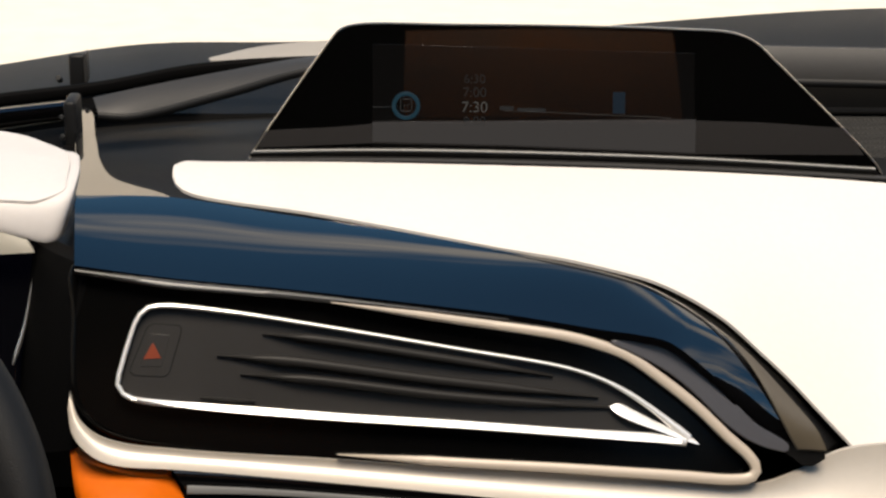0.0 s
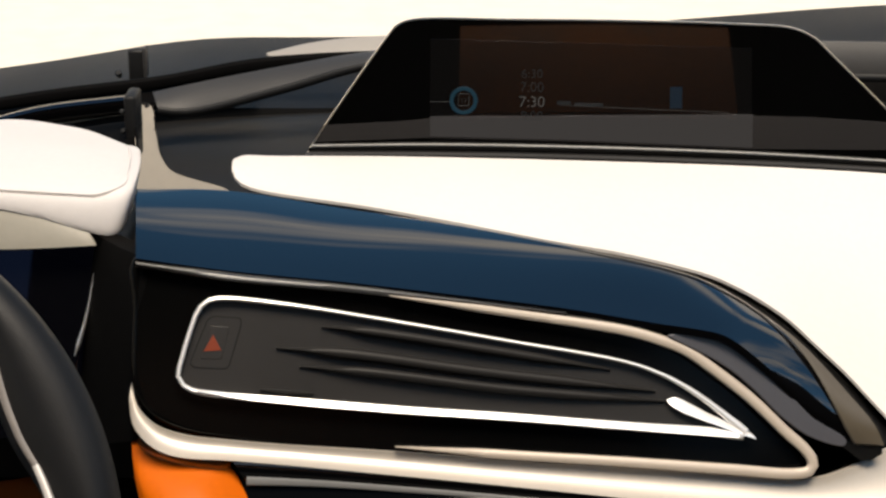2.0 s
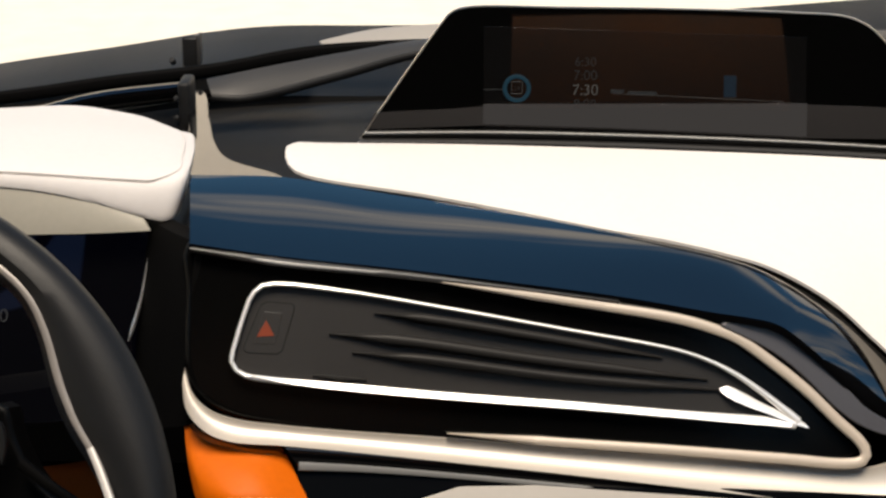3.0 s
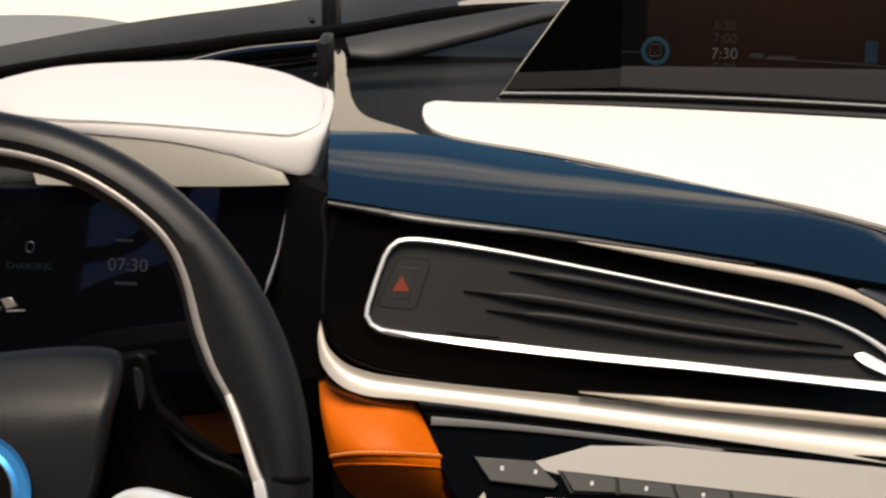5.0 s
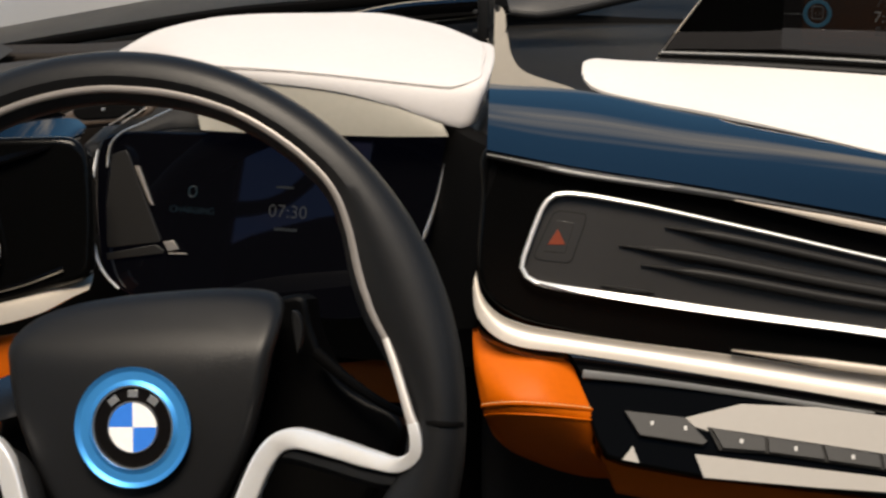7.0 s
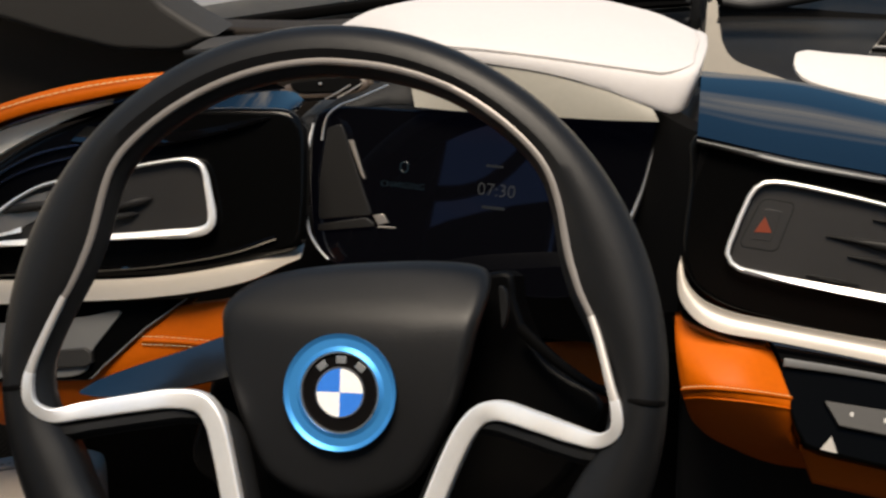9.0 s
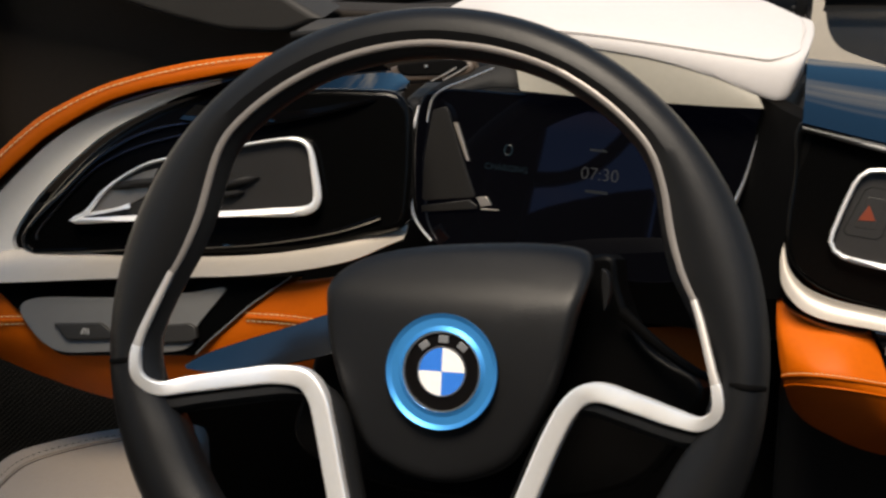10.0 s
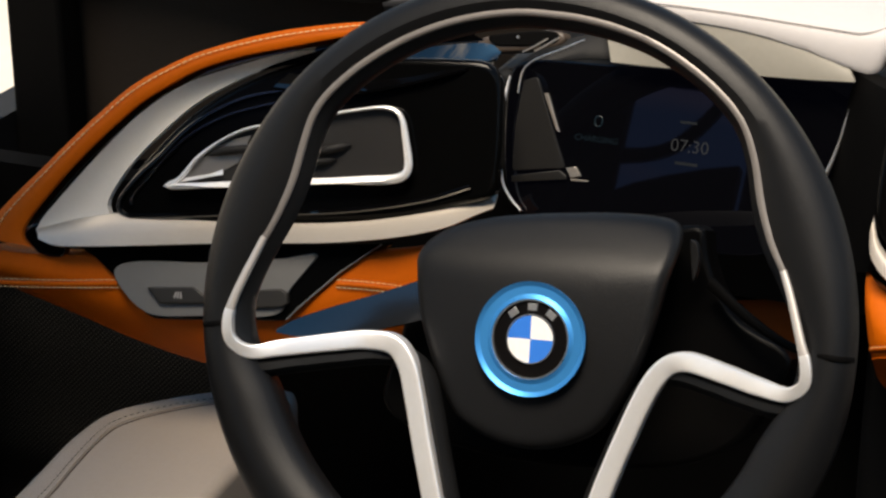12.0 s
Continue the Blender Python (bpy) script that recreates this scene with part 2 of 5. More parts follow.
def offset2(pts, d):
    """A closed flat outline moved inwards by d."""
    k = len(pts)
    area = sum(pts[i][0] * pts[(i + 1) % k][1] - pts[(i + 1) % k][0] * pts[i][1] for i in range(k))
    sign, out = (1 if area > 0 else -1), []
    for i in range(k):
        (ax, ay), (bx, by), (cx, cy) = pts[i - 1], pts[i], pts[(i + 1) % k]
        tx, ty = cx - ax, cy - ay
        ln = math.hypot(tx, ty) or 1
        out.append((bx - sign * ty / ln * d, by + sign * tx / ln * d))
    return out


def plate(fr, outline, w0, w1, bevel=1.0, n=0, smooth=True, dome=0.0):
    """A flat piece with rounded edges, from w0 to w1 over its drawing plane."""
    if n:
        outline = [(p.x, p.y) for p in curve([(u, v, 0) for u, v in outline], n, True, smooth)]
    turn = [math.pi / 2 * i / 5 for i in range(6)]
    levels = [(0, w0)] + [(bevel * (1 - math.cos(t)), w1 - bevel * (1 - math.sin(t))) for t in turn]
    bm = bmesh.new()
    shapes = [[(u, v, w) for u, v in (offset2(outline, d) if d else outline)] for d, w in levels]
    if dome:
        rim = shapes[-1]
        cu, cv = sum(q[0] for q in rim) / len(rim), sum(q[1] for q in rim) / len(rim)
        for k in (0.93, 0.82, 0.66, 0.46, 0.24):
            shapes.append([(cu + (u - cu) * k, cv + (v - cv) * k, w1 + dome * (1 - k * k)) for u, v, _ in rim])
    rings = [[bm.verts.new(fr.at(*q)) for q in shape] for shape in shapes]
    k = len(outline)
    for a, b in zip(rings, rings[1:]):
        for i in range(k):
            bm.faces.new((a[i], a[(i + 1) % k], b[(i + 1) % k], b[i]))
    caps = [bm.faces.new(rings[-1]), bm.faces.new(rings[0][::-1])]
    if not dome:
        for e in caps[0].edges:
            e.smooth = False
    bmesh.ops.triangulate(bm, faces=caps)
    bmesh.ops.recalc_face_normals(bm, faces=bm.faces[:])
    return bm


def tube(path, wide, high, up, closed=False, m=10, square=1.0):
    """A rounded bar along a path, in millimetres; wide and high may be lists along the path; square below 1 flattens its faces."""
    def bent(x):
        return math.copysign(abs(x) ** square, x)

    k, rows = len(path), []
    for i, p in enumerate(path):
        a, b = (path[i - 1], path[(i + 1) % k]) if closed else (path[max(0, i - 1)], path[min(k - 1, i + 1)])
        t = (b - a).normalized()
        nrm = up(p) if callable(up) else Vector(up)
        side = t.cross(nrm).normalized()
        nrm = side.cross(t).normalized()
        w = (wide[i] if isinstance(wide, list) else wide) / 2000
        h = (high[i] if isinstance(high, list) else high) / 2000
        rows.append([p + side * w * bent(math.cos(2 * math.pi * j / m)) + nrm * h * bent(math.sin(2 * math.pi * j / m)) for j in range(m)])
    return grid(rows, close_rows=closed, close_cols=True, caps=not closed)


def blend(vals, n):
    """A list of n numbers eased through the given (place 0..1, value) pairs."""
    return [float(np.interp(i / (n - 1), [v[0] for v in vals], [v[1] for v in vals])) for i in range(n)]


def bar(a, b, size):
    """A box with softened edges from a corner to a corner."""
    bm = bmesh.new()
    bmesh.ops.create_cube(bm, size=1.0)
    for v in bm.verts:
        v.co = Vector([(a[i] + b[i]) / 2 + v.co[i] * (b[i] - a[i]) for i in range(3)])
    if size:
        bmesh.ops.bevel(bm, geom=bm.edges[:], offset=size, segments=3, profile=0.5, affect="EDGES")
    return bm


def finish(name, bm, mat, sharp=32.0):
    for f in bm.faces:
        f.smooth = True
    for e in bm.edges:
        if len(e.link_faces) == 2 and e.calc_face_angle(0) > radians(sharp):
            e.smooth = False
    me = bpy.data.meshes.new(name)
    bm.to_mesh(me)
    bm.free()
    me.materials.append(mat)
    return new(name, me)


def part(name, bm, mat, parent, label="", sharp=32.0):
    ob = finish(name, bm, mat, sharp)
    ob.parent = parent
    ob.matrix_parent_inverse = Matrix.Translation(parent.matrix_world.translation).inverted() if parent.type == "EMPTY" else Matrix.Identity(4)
    return tagged(ob, label)


def structure(name, bm, mat, label, category):
    return tagged(finish(name, bm, mat), label, category, kind="structure")


def thing(name, place, label, category, group=""):
    ob = new(name)
    ob.location = place
    ob.empty_display_size = 0.05
    ob.matrix_world = Matrix.Translation(place)
    return tagged(ob, label, category, group)


def writing(name, text, fr, u, v, w, size, mat, parent):
    c = bpy.data.curves.new(name, "FONT")
    c.body, c.size, c.align_x, c.align_y, c.extrude, c.offset = text, size / 1000, "CENTER", "CENTER", 0.00005, -size * 0.000012
    c.materials.append(mat)
    ob = new(name, c)
    m = Matrix((fr.u, fr.v, fr.n)).transposed().to_4x4()
    m.translation = fr.at(u, v, w)
    ob.parent = parent
    ob.matrix_parent_inverse = Matrix.Translation(parent.matrix_world.translation).inverted()
    ob.matrix_basis = m
    return ob


def stitches(paths, up, length, gap, mat, parent, label, thick=0.7):
    """Sewn stitches along paths, as one joined part."""
    bm = bmesh.new()
    for path in paths:
        total = sum((b - a).length for a, b in zip(path, path[1:]))
        k = max(2, int(total * 1000 / (length + gap)))
        fine = curve(path, k * 4 + 1)
        for i in range(k):
            a, b = fine[i * 4], fine[i * 4 + int(4 * length / (length + gap) + 0.5)]
            t = (b - a).normalized()
            nrm = Vector(up)
            s = t.cross(nrm).normalized() * thick / 2000
            nrm = s.cross(t).normalized() * thick / 2000
            ring = [[c + s + d * 0, c + nrm, c - s, c - nrm] for c, d in ((a, s), (b, s))]
            va, vb = [bm.verts.new(p) for p in ring[0]], [bm.verts.new(p) for p in ring[1]]
            for j in range(4):
                bm.faces.new((va[j], va[(j + 1) % 4], vb[(j + 1) % 4], vb[j]))
            bm.faces.new(va[::-1]), bm.faces.new(vb)
    return part("stitching", bm, mat, parent, label)


FACE = Frame((-0.18, 1.19, 0.66), 10, 20)
LEFT = Frame((-0.60, 1.17, 0.65), 10, 20)
LOWER = Frame((-0.10, 1.17, 0.57), 10, 35)
HUB = Frame((-0.399, 1.0, 0.601), 0, 21.5, 4.6)
WHEEL = Frame(HUB.at(0, 0, 40), 0, 21.5, 4.6)
CLUSTER = Frame((-0.43, 1.26, 0.65), 0, 20)
SCREEN = Frame((0.03, 1.50, 0.737), 0, 12)
FLAT = Frame((0, 0, 0), 0, 90)
UP = (0, 0, 1)

# ---- the setting ----
def slab(x0, x1, y0, y1, z0, z1, size=0.0):
    return bar((x0, y0, z0), (x1, y1, z1), size)


bm = bmesh.new()
bmesh.ops.create_grid(bm, x_segments=40, y_segments=40, size=900)
structure("ground", bm, GROUND, "pale sunlit concrete ground around the car", "ground")
structure("floor", slab(-1.10, 0.95, -0.74, 2.0, 0.14, 0.18), CARPET, "black carpeted cabin floor", "floor")
structure("wall_firewall", slab(-1.10, 0.95, 1.96, 2.0, 0.18, 0.54), SOFT_BLACK, "black bulkhead ahead of the dashboard", "wall")
REAR = Frame((0, -0.74, 0), 0, 0)
def tri_bar(pts):
    """A flat curved bar in the rear plane through (u, v, width) in millimetres."""
    path = curve(REAR.line([(u, v) for u, v, w in pts], -22), 40)
    return tube(path, blend([(k / (len(pts) - 1), p[2]) for k, p in enumerate(pts)], 40), 14, REAR.n, square=0.5)


# Unseen wall; its height keeps sky out of the gloss panels.
structure("wall_rear", plate(REAR, [(-788, 140), (-775, 1750), (990, 1750), (990, 140)], -40, 0, 3), DULL_BLACK, "unseen dark end wall, raised so that gloss panels mirror black", "wall")
# Made-up opening, outlined to fit the reflection seen in the instrument glass.
structure("wall_rear_side", plate(REAR, [(-1400, 140), (-1400, 1750), (-1008, 1750), (-1008, 140)], -40, 0, 3), DULL_BLACK, "unseen dark wall edging the opening mirrored in the instruments", "wall")
structure("wall_rear_sill", plate(REAR, [(-1004, 140), (-1004, 1246), (-968, 1266), (-912, 1288), (-850, 1308), (-792, 1322), (-792, 140)], -40, -2, 3), DULL_BLACK, "unseen dark curved edge under the mirrored opening", "wall")
structure("trim_rear_post", plate(REAR, [(-1004, 1462), (-1004, 1750), (-782, 1750), (-790, 1462)], -40, -2, 3), DULL_BLACK, "unseen black edge over the mirrored opening", "trim")
structure("trim_rear_strap", tri_bar([(-1006, 1318, 30), (-960, 1326, 26), (-918, 1345, 26), (-880, 1385, 26), (-850, 1432, 24), (-832, 1466, 24)]), DULL_BLACK, "unseen black bar added to shape the instruments' reflection", "trim")
# The pane is added only to tint what the instruments mirror.
pane = bpy.data.materials.new("blue_tinted_glass")
pane.use_nodes = True
clear = pane.node_tree.nodes.new("ShaderNodeBsdfTransparent")
clear.inputs["Color"].default_value = (0.58, 0.50, 0.60, 1)
pane.node_tree.links.new(clear.outputs[0], pane.node_tree.nodes["Material Output"].inputs["Surface"])
window = structure("tint_pane", plate(REAR, [(-1008, 1240), (-1008, 1466), (-786, 1466), (-786, 1240)], -10, -6, 0.5), pane, "unseen pane added to tint the instruments' reflection", "window")
window.visible_shadow = False
# Unseen; placed and tilted so that the display glass mirrors orange.
structure("trim_rear", band([(-0.062, -0.17, 0.965), (0.17, -0.15, 0.965), (0.37, -0.17, 0.965)], [(-0.062, -0.30, 1.125), (0.17, -0.30, 1.13), (0.37, -0.30, 1.125)], (0, 0.7, 0.7), 8, 20, 20), PANEL_ORANGE, "unseen orange leather panel added for the display's reflection", "trim")
# Unseen slab that keeps the sun off the door side of the dash.
structure("ceiling", slab(-1.1, -0.61, -0.74, 0.90, 1.46, 1.50, 0.01), DULL_BLACK, "unseen dark slab added to shade the driver's side", "ceiling")
# Dark sheet added in front of the floor so that the footwell stays black.
structure("trim_toe_board", slab(-1.05, 0.94, 1.334, 1.36, 0.18, 0.52), DULL_BLACK, "black sheet added to keep the footwell dark", "trim")
# Unseen; its height is set to limit light and sky reflections inside.
structure("wall_passenger", slab(0.95, 0.99, -0.74, 1.2, 0.14, 1.02), SOFT_BLACK, "black trimmed cabin side", "wall")
structure("wall_driver", slab(-1.10, -1.06, -0.7, 2.0, 0.14, 0.52), SOFT_BLACK, "black trimmed cabin side behind the door", "wall")

# the black scuttle below the windscreen and the soft dash top
cowl = [(-1.0, 1.95, 0.53), (-0.726, 1.95, 0.592), (-0.548, 1.95, 0.629), (-0.427, 1.95, 0.648), (-0.29, 1.95, 0.669), (-0.15, 1.95, 0.672), (0.02, 1.95, 0.678), (0.186, 1.95, 0.692), (0.42, 1.95, 0.708), (0.9, 1.95, 0.70)]
structure("trim_scuttle", band(cowl, [(x, 1.74, z - 0.012) for x, y, z in cowl], UP, 4, 60, 80), SCUTTLE_BLACK, "black scuttle panel below the windscreen", "trim")
dash = [(-0.52, 1.76, 0.61), (-0.42, 1.76, 0.625), (-0.3, 1.76, 0.645), (0.0, 1.76, 0.66), (0.4, 1.76, 0.67), (0.9, 1.76, 0.66)]
structure("trim_dash_top", band(dash, [(-0.52, 1.34, 0.60), (-0.42, 1.34, 0.62), (-0.3, 1.38, 0.655), (0.0, 1.44, 0.66), (0.4, 1.44, 0.645), (0.9, 1.40, 0.60)], UP, 5, 30, 60), DASH_BLACK, "soft black dashboard top", "trim")
ledge = thing("demister_ledge", (-0.2, 1.64, 0.69), "dark grey plastic ledge along the dash top", "ledge")
part("ledge_face", band([(-0.287, 1.65, 0.698), (-0.247, 1.65, 0.707), (-0.178, 1.65, 0.721), (-0.104, 1.65, 0.734), (0.05, 1.66, 0.745)], [(-0.280, 1.63, 0.690), (-0.255, 1.63, 0.688), (-0.176, 1.63, 0.708), (-0.103, 1.63, 0.729), (0.05, 1.64, 0.74)], (0, -0.8, 0.6), 2, 20, 40), GREY_PLASTIC, ledge)
part("ledge_lip", tube(curve([(-0.280, 1.63, 0.688), (-0.255, 1.63, 0.6865), (-0.176, 1.63, 0.7065), (-0.103, 1.63, 0.7275), (0.05, 1.64, 0.7385)], 30), 5, 7, UP), SOFT_BLACK, ledge, "darker lower lip")

bracket = thing("scuttle_bracket", (-0.325, 1.80, 0.66), "small black bracket with a bolt on the scuttle", "bracket")
part("tab", bar((-0.333, 1.795, 0.655), (-0.318, 1.805, 0.697), 0.003), SOFT_BLACK, bracket)
part("tab_edge", bar((-0.319, 1.793, 0.672), (-0.316, 1.807, 0.699), 0.001), GREY_PLASTIC, bracket)
part("bolt", plate(Frame((-0.341, 1.79, 0.677), 0, 30), [(2.8 * math.cos(i * math.pi / 6), 2.8 * math.sin(i * math.pi / 6)) for i in range(12)], -6, 2, 1), SOFT_BLACK, bracket)
rail = thing("gloss_rail", (-0.38, 1.59, 0.66), "glossy black rail behind the instrument hood", "rail")
part("rail_bar", tube(curve([(-0.76, 1.60, 0.612), (-0.56, 1.60, 0.655), (-0.423, 1.60, 0.680), (-0.367, 1.60, 0.694), (-0.298, 1.60, 0.703)], 40), 12, 12, UP), GLOSS, rail)
part("rail_end", bar((-0.300, 1.585, 0.66), (-0.290, 1.615, 0.712), 0.003), SOFT_BLACK, rail)
for z in (0.700, 0.684):
    part("rail_bolt", plate(Frame((-0.301, 1.583, z), 0, 20), [(2.2 * math.cos(i * math.pi / 6), 2.2 * math.sin(i * math.pi / 6)) for i in range(12)], -3, 1.5, 1), SOFT_BLACK, rail)
part("rail_base", band([(-0.76, 1.62, 0.598), (-0.56, 1.62, 0.640), (-0.42, 1.62, 0.664), (-0.29, 1.62, 0.684)], [(-0.76, 1.56, 0.592), (-0.56, 1.56, 0.635), (-0.42, 1.56, 0.660), (-0.29, 1.56, 0.672)], UP, 1, 14, 20), DULL_BLACK, rail)
stripe = thing("scuttle_seal", (-0.38, 1.75, 0.64), "black rubber seal along the scuttle", "seal")
part("seal_lip", tube(curve([(-0.86, 1.77, 0.575), (-0.70, 1.765, 0.611), (-0.56, 1.76, 0.640), (-0.461, 1.75, 0.656), (-0.385, 1.75, 0.668), (-0.294, 1.75, 0.680), (-0.21, 1.75, 0.696), (-0.05, 1.75, 0.706)], 50), 9, 12, UP), DULL_BLACK, stripe)
part("seal_foot", band([(-0.86, 1.79, 0.568), (-0.70, 1.785, 0.604), (-0.56, 1.78, 0.634), (-0.385, 1.77, 0.662), (-0.21, 1.77, 0.688)], [(-0.86, 1.74, 0.564), (-0.70, 1.735, 0.600), (-0.56, 1.73, 0.630), (-0.385, 1.73, 0.655), (-0.21, 1.73, 0.68)], UP, 1, 10, 30), DULL_BLACK, stripe)
sill = thing("scuttle_edge", (-0.16, 1.87, 0.66), "pale grey edge strip beyond the scuttle", "edge strip")
part("edge_face", band([(-0.216, 1.86, 0.6785), (-0.17, 1.87, 0.687), (-0.107, 1.87, 0.693), (0.0, 1.87, 0.695)], [(-0.214, 1.857, 0.677), (-0.17, 1.85, 0.679), (-0.107, 1.85, 0.682), (0.0, 1.85, 0.684)], UP, 1, 8, 24), GREIGE, sill)

# ---- dashboard, passenger and centre side ----
dashboard = thing("dashboard", (0.0, 1.30, 0.55), "wrap-around dashboard in white leather, black lacquer and champagne metal", "dashboard")
pad_back = [(-0.196, 1.443, 0.7012), (-0.1945, 1.452, 0.7022), (-0.189, 1.463, 0.7015), (-0.177, 1.47, 0.699), (-0.077, 1.47, 0.699), (0.09, 1.47, 0.696), (0.215, 1.47, 0.692), (0.327, 1.47, 0.685), (0.60, 1.46, 0.66)]
pad_front = [(-0.196, 1.441, 0.7008), (-0.1945, 1.431, 0.698), (-0.190, 1.424, 0.694), (-0.178, 1.419, 0.690), (-0.093, 1.397, 0.684), (-0.037, 1.385, 0.678), (0.042, 1.369, 0.668), (0.082, 1.361, 0.664), (0.120, 1.354, 0.6575), (0.144, 1.347, 0.653), (0.1585, 1.340, 0.649), (0.177, 1.330, 0.642), (0.1955, 1.320, 0.632), (0.214, 1.309, 0.6175), (0.233, 1.299, 0.602), (0.251, 1.289, 0.585), (0.270, 1.279, 0.567), (0.280, 1.274, 0.558), (0.296, 1.274, 0.552), (0.60, 1.29, 0.54)]
trim_front = [(-0.226, 1.202, 0.714), (-0.169, 1.208, 0.704), (-0.10, 1.217, 0.694), (-0.03, 1.225, 0.683), (0.042, 1.2345, 0.6705), (0.075, 1.236, 0.6645), (0.104, 1.235, 0.660), (0.1256, 1.234, 0.6573), (0.1438, 1.2337, 0.653), (0.1624, 1.233, 0.640), (0.181, 1.2325, 0.623), (0.200, 1.232, 0.6035), (0.216, 1.2315, 0.588), (0.228, 1.231, 0.578)]
trim_back = [(-0.241, 1.298, 0.728), (-0.182, 1.32, 0.72), (-0.107, 1.318, 0.709), (-0.033, 1.315, 0.699), (0.041, 1.313, 0.6855), (0.079, 1.3115, 0.678), (0.117, 1.3105, 0.669), (0.136, 1.308, 0.663), (0.154, 1.3005, 0.656), (0.172, 1.291, 0.647), (0.1905, 1.2815, 0.635), (0.209, 1.272, 0.619), (0.227, 1.2625, 0.601), (0.2455, 1.253, 0.581), (0.252, 1.250, 0.568)]
trim_back = [tuple(Vector((0, 0, 1.15)).lerp(Vector(p), 1 - 0.015 * max(0.0, min(1.0, p[0] / 0.12)))) for p in trim_back]
# Black band laid in for the shade between trim and pad.
part("pad_gap", band([(x, y + 0.01, z - 0.004) for x, y, z in trim_back[2:]], [(x, y + 0.012, z - 0.009) for x, y, z in pad_front[3:17]], (0, -0.3, 1), 0, 6, 80), DULL_BLACK, dashboard, "dark strip standing in for the shaded gap under the pad")
part("top_pad", band(pad_back, pad_front, (0, -0.25, 1), 4, 5, 110, 14), WHITE, dashboard, "white leather dash pad")
part("trim_panel", band(trim_front, trim_back, UP, 2.5, 10, 110, 20), TRIM_GLOSS, dashboard, "black lacquered trim mirroring the sky")
ends = list(zip(curve(trim_back, 110), curve(trim_front, 110)))[50:]
inner_edge, outer_edge = [], []
for k, (a, b) in enumerate(ends):
    grow = max(0.0, (k - 36) / 23)
    lift = Vector((0.001, -0.0025, 0.003)) * (0.35 + 0.65 * min(1.0, grow * 3))
    outer_edge.append(a + lift)
    inner_edge.append(a.lerp(b, 0.022 * min(1.0, k / 14) + 0.9 * grow ** 1.6) + lift)
part("trim_return", band(outer_edge, inner_edge, (0.4, -0.6, 0.6), 0.8, 3, 110, 8), BRONZE, dashboard, "bronze return edge of the trim")
part("trim_bead", tube(curve([(x, y - 0.002, z - 0.0035) for x, y, z in trim_front[:5]], 60), blend([(0, 2), (0.2, 5.5), (0.6, 4), (1, 0.6)], 60), 4, (0, -0.6, 0.8)), BEAD, dashboard, "glossy rounded lower edge of the trim")
SPIKE = Frame((-0.25, 1.39, 0.70), 0, 94)
part("trim_tongue", plate(SPIKE, [(-6, -14), (-19, 72), (-34, 150), (-55, 288), (-51, 300), (-45, 292), (-21, 178), (-5, 99), (14, 44), (60, -12), (30, -30)], -8, 0, 1.2, 90), GLOSS, dashboard, "lacquered tongue of the trim running to the windscreen")
part("vent_surround", plate(FACE, [(-45, 58), (14, 47), (84, 36), (154, 25), (226, 11), (262, 2), (299, -7), (328, -25), (363, -60), (382, -86), (384, -104), (331, -103), (184, -87), (78, -72), (9, -60), (-25, -50), (-42, -38), (-49, -22), (-47, 27)], -45, -7, 4, 130), PANEL_BLACK, dashboard, "black lacquered panel round the air vent")
part("side_cheek", band([(-0.222, 1.207, 0.713), (-0.226, 1.197, 0.68), (-0.230, 1.180, 0.60)], [(-0.275, 1.30, 0.70), (-0.28, 1.285, 0.66), (-0.285, 1.26, 0.56)], (-0.7, -0.7, 0), 3, 10, 20), DULL_BLACK, dashboard)
strip_top = FACE.line([(-50, -20, -10), (-46, -36, -6), (-36, -47, -4), (-19, -54, -3), (9, -59, -2), (43, -64, -2), (106, -72, -2), (184, -83, -2), (257, -92, -2), (331, -101, -3), (383, -108, -4), (415, -101, -6), (445, -90, -8), (520, -88, -10)])
strip_low = FACE.line([(-52, -30, -4), (-50, -46, 1), (-40, -59, 3), (-26, -66, 4), (9, -71, 4), (43, -76, 4), (112, -87, 4), (180, -98, 4), (263, -112, 5), (331, -124, 6), (383, -134, 8), (415, -140, 8), (445, -145, 8), (520, -158, 8)])
part("accent_strip", band(strip_top, strip_low, FACE.n, -4.2, 8, 120, 12), STRIP, dashboard, "champagne metal strip sweeping under the air vent")
silver = curve(FACE.line([(113, 26), (189, 11), (262, -4), (284, -11), (302, -19), (323, -35), (345, -54), (366, -76), (379, -89), (383, -97), (380, -102), (368, -103), (331, -98), (257, -88), (185, -79), (112, -69)], 1.5), 120)
part("accent_line", tube(silver, blend([(0, 1), (0.1, 5), (0.3, 7), (0.6, 7.5), (0.9, 6), (1, 1)], 120), 5, FACE.n), LINE, dashboard, "thin champagne metal line")
# Plate coloured to stand in for a grey reflection beside the metal line.
part("trim_reflection", plate(FACE, [(290, -9), (300, -8), (315, -10.5), (330, -15), (348, -27), (365, -46), (383, -67), (405, -83), (404, -87), (393, -85), (378, -78), (364, -67), (346, -48), (332, -35), (318, -25), (303, -16.5)], -2, 4.5, 0.8, 110), TRIM_REFLECTION, dashboard, "grey plate painted as a reflection on the trim")
part("gloss_ledge", band(FACE.line([(10, -72), (59, -79), (131, -91), (203, -103), (263, -113), (400, -136), (520, -158)], 3), FACE.line([(17, -84), (59, -89), (131, -99), (203, -110), (263, -119), (400, -142), (520, -164)], 0), FACE.n, 2, 10, 60), GLOSS, dashboard)
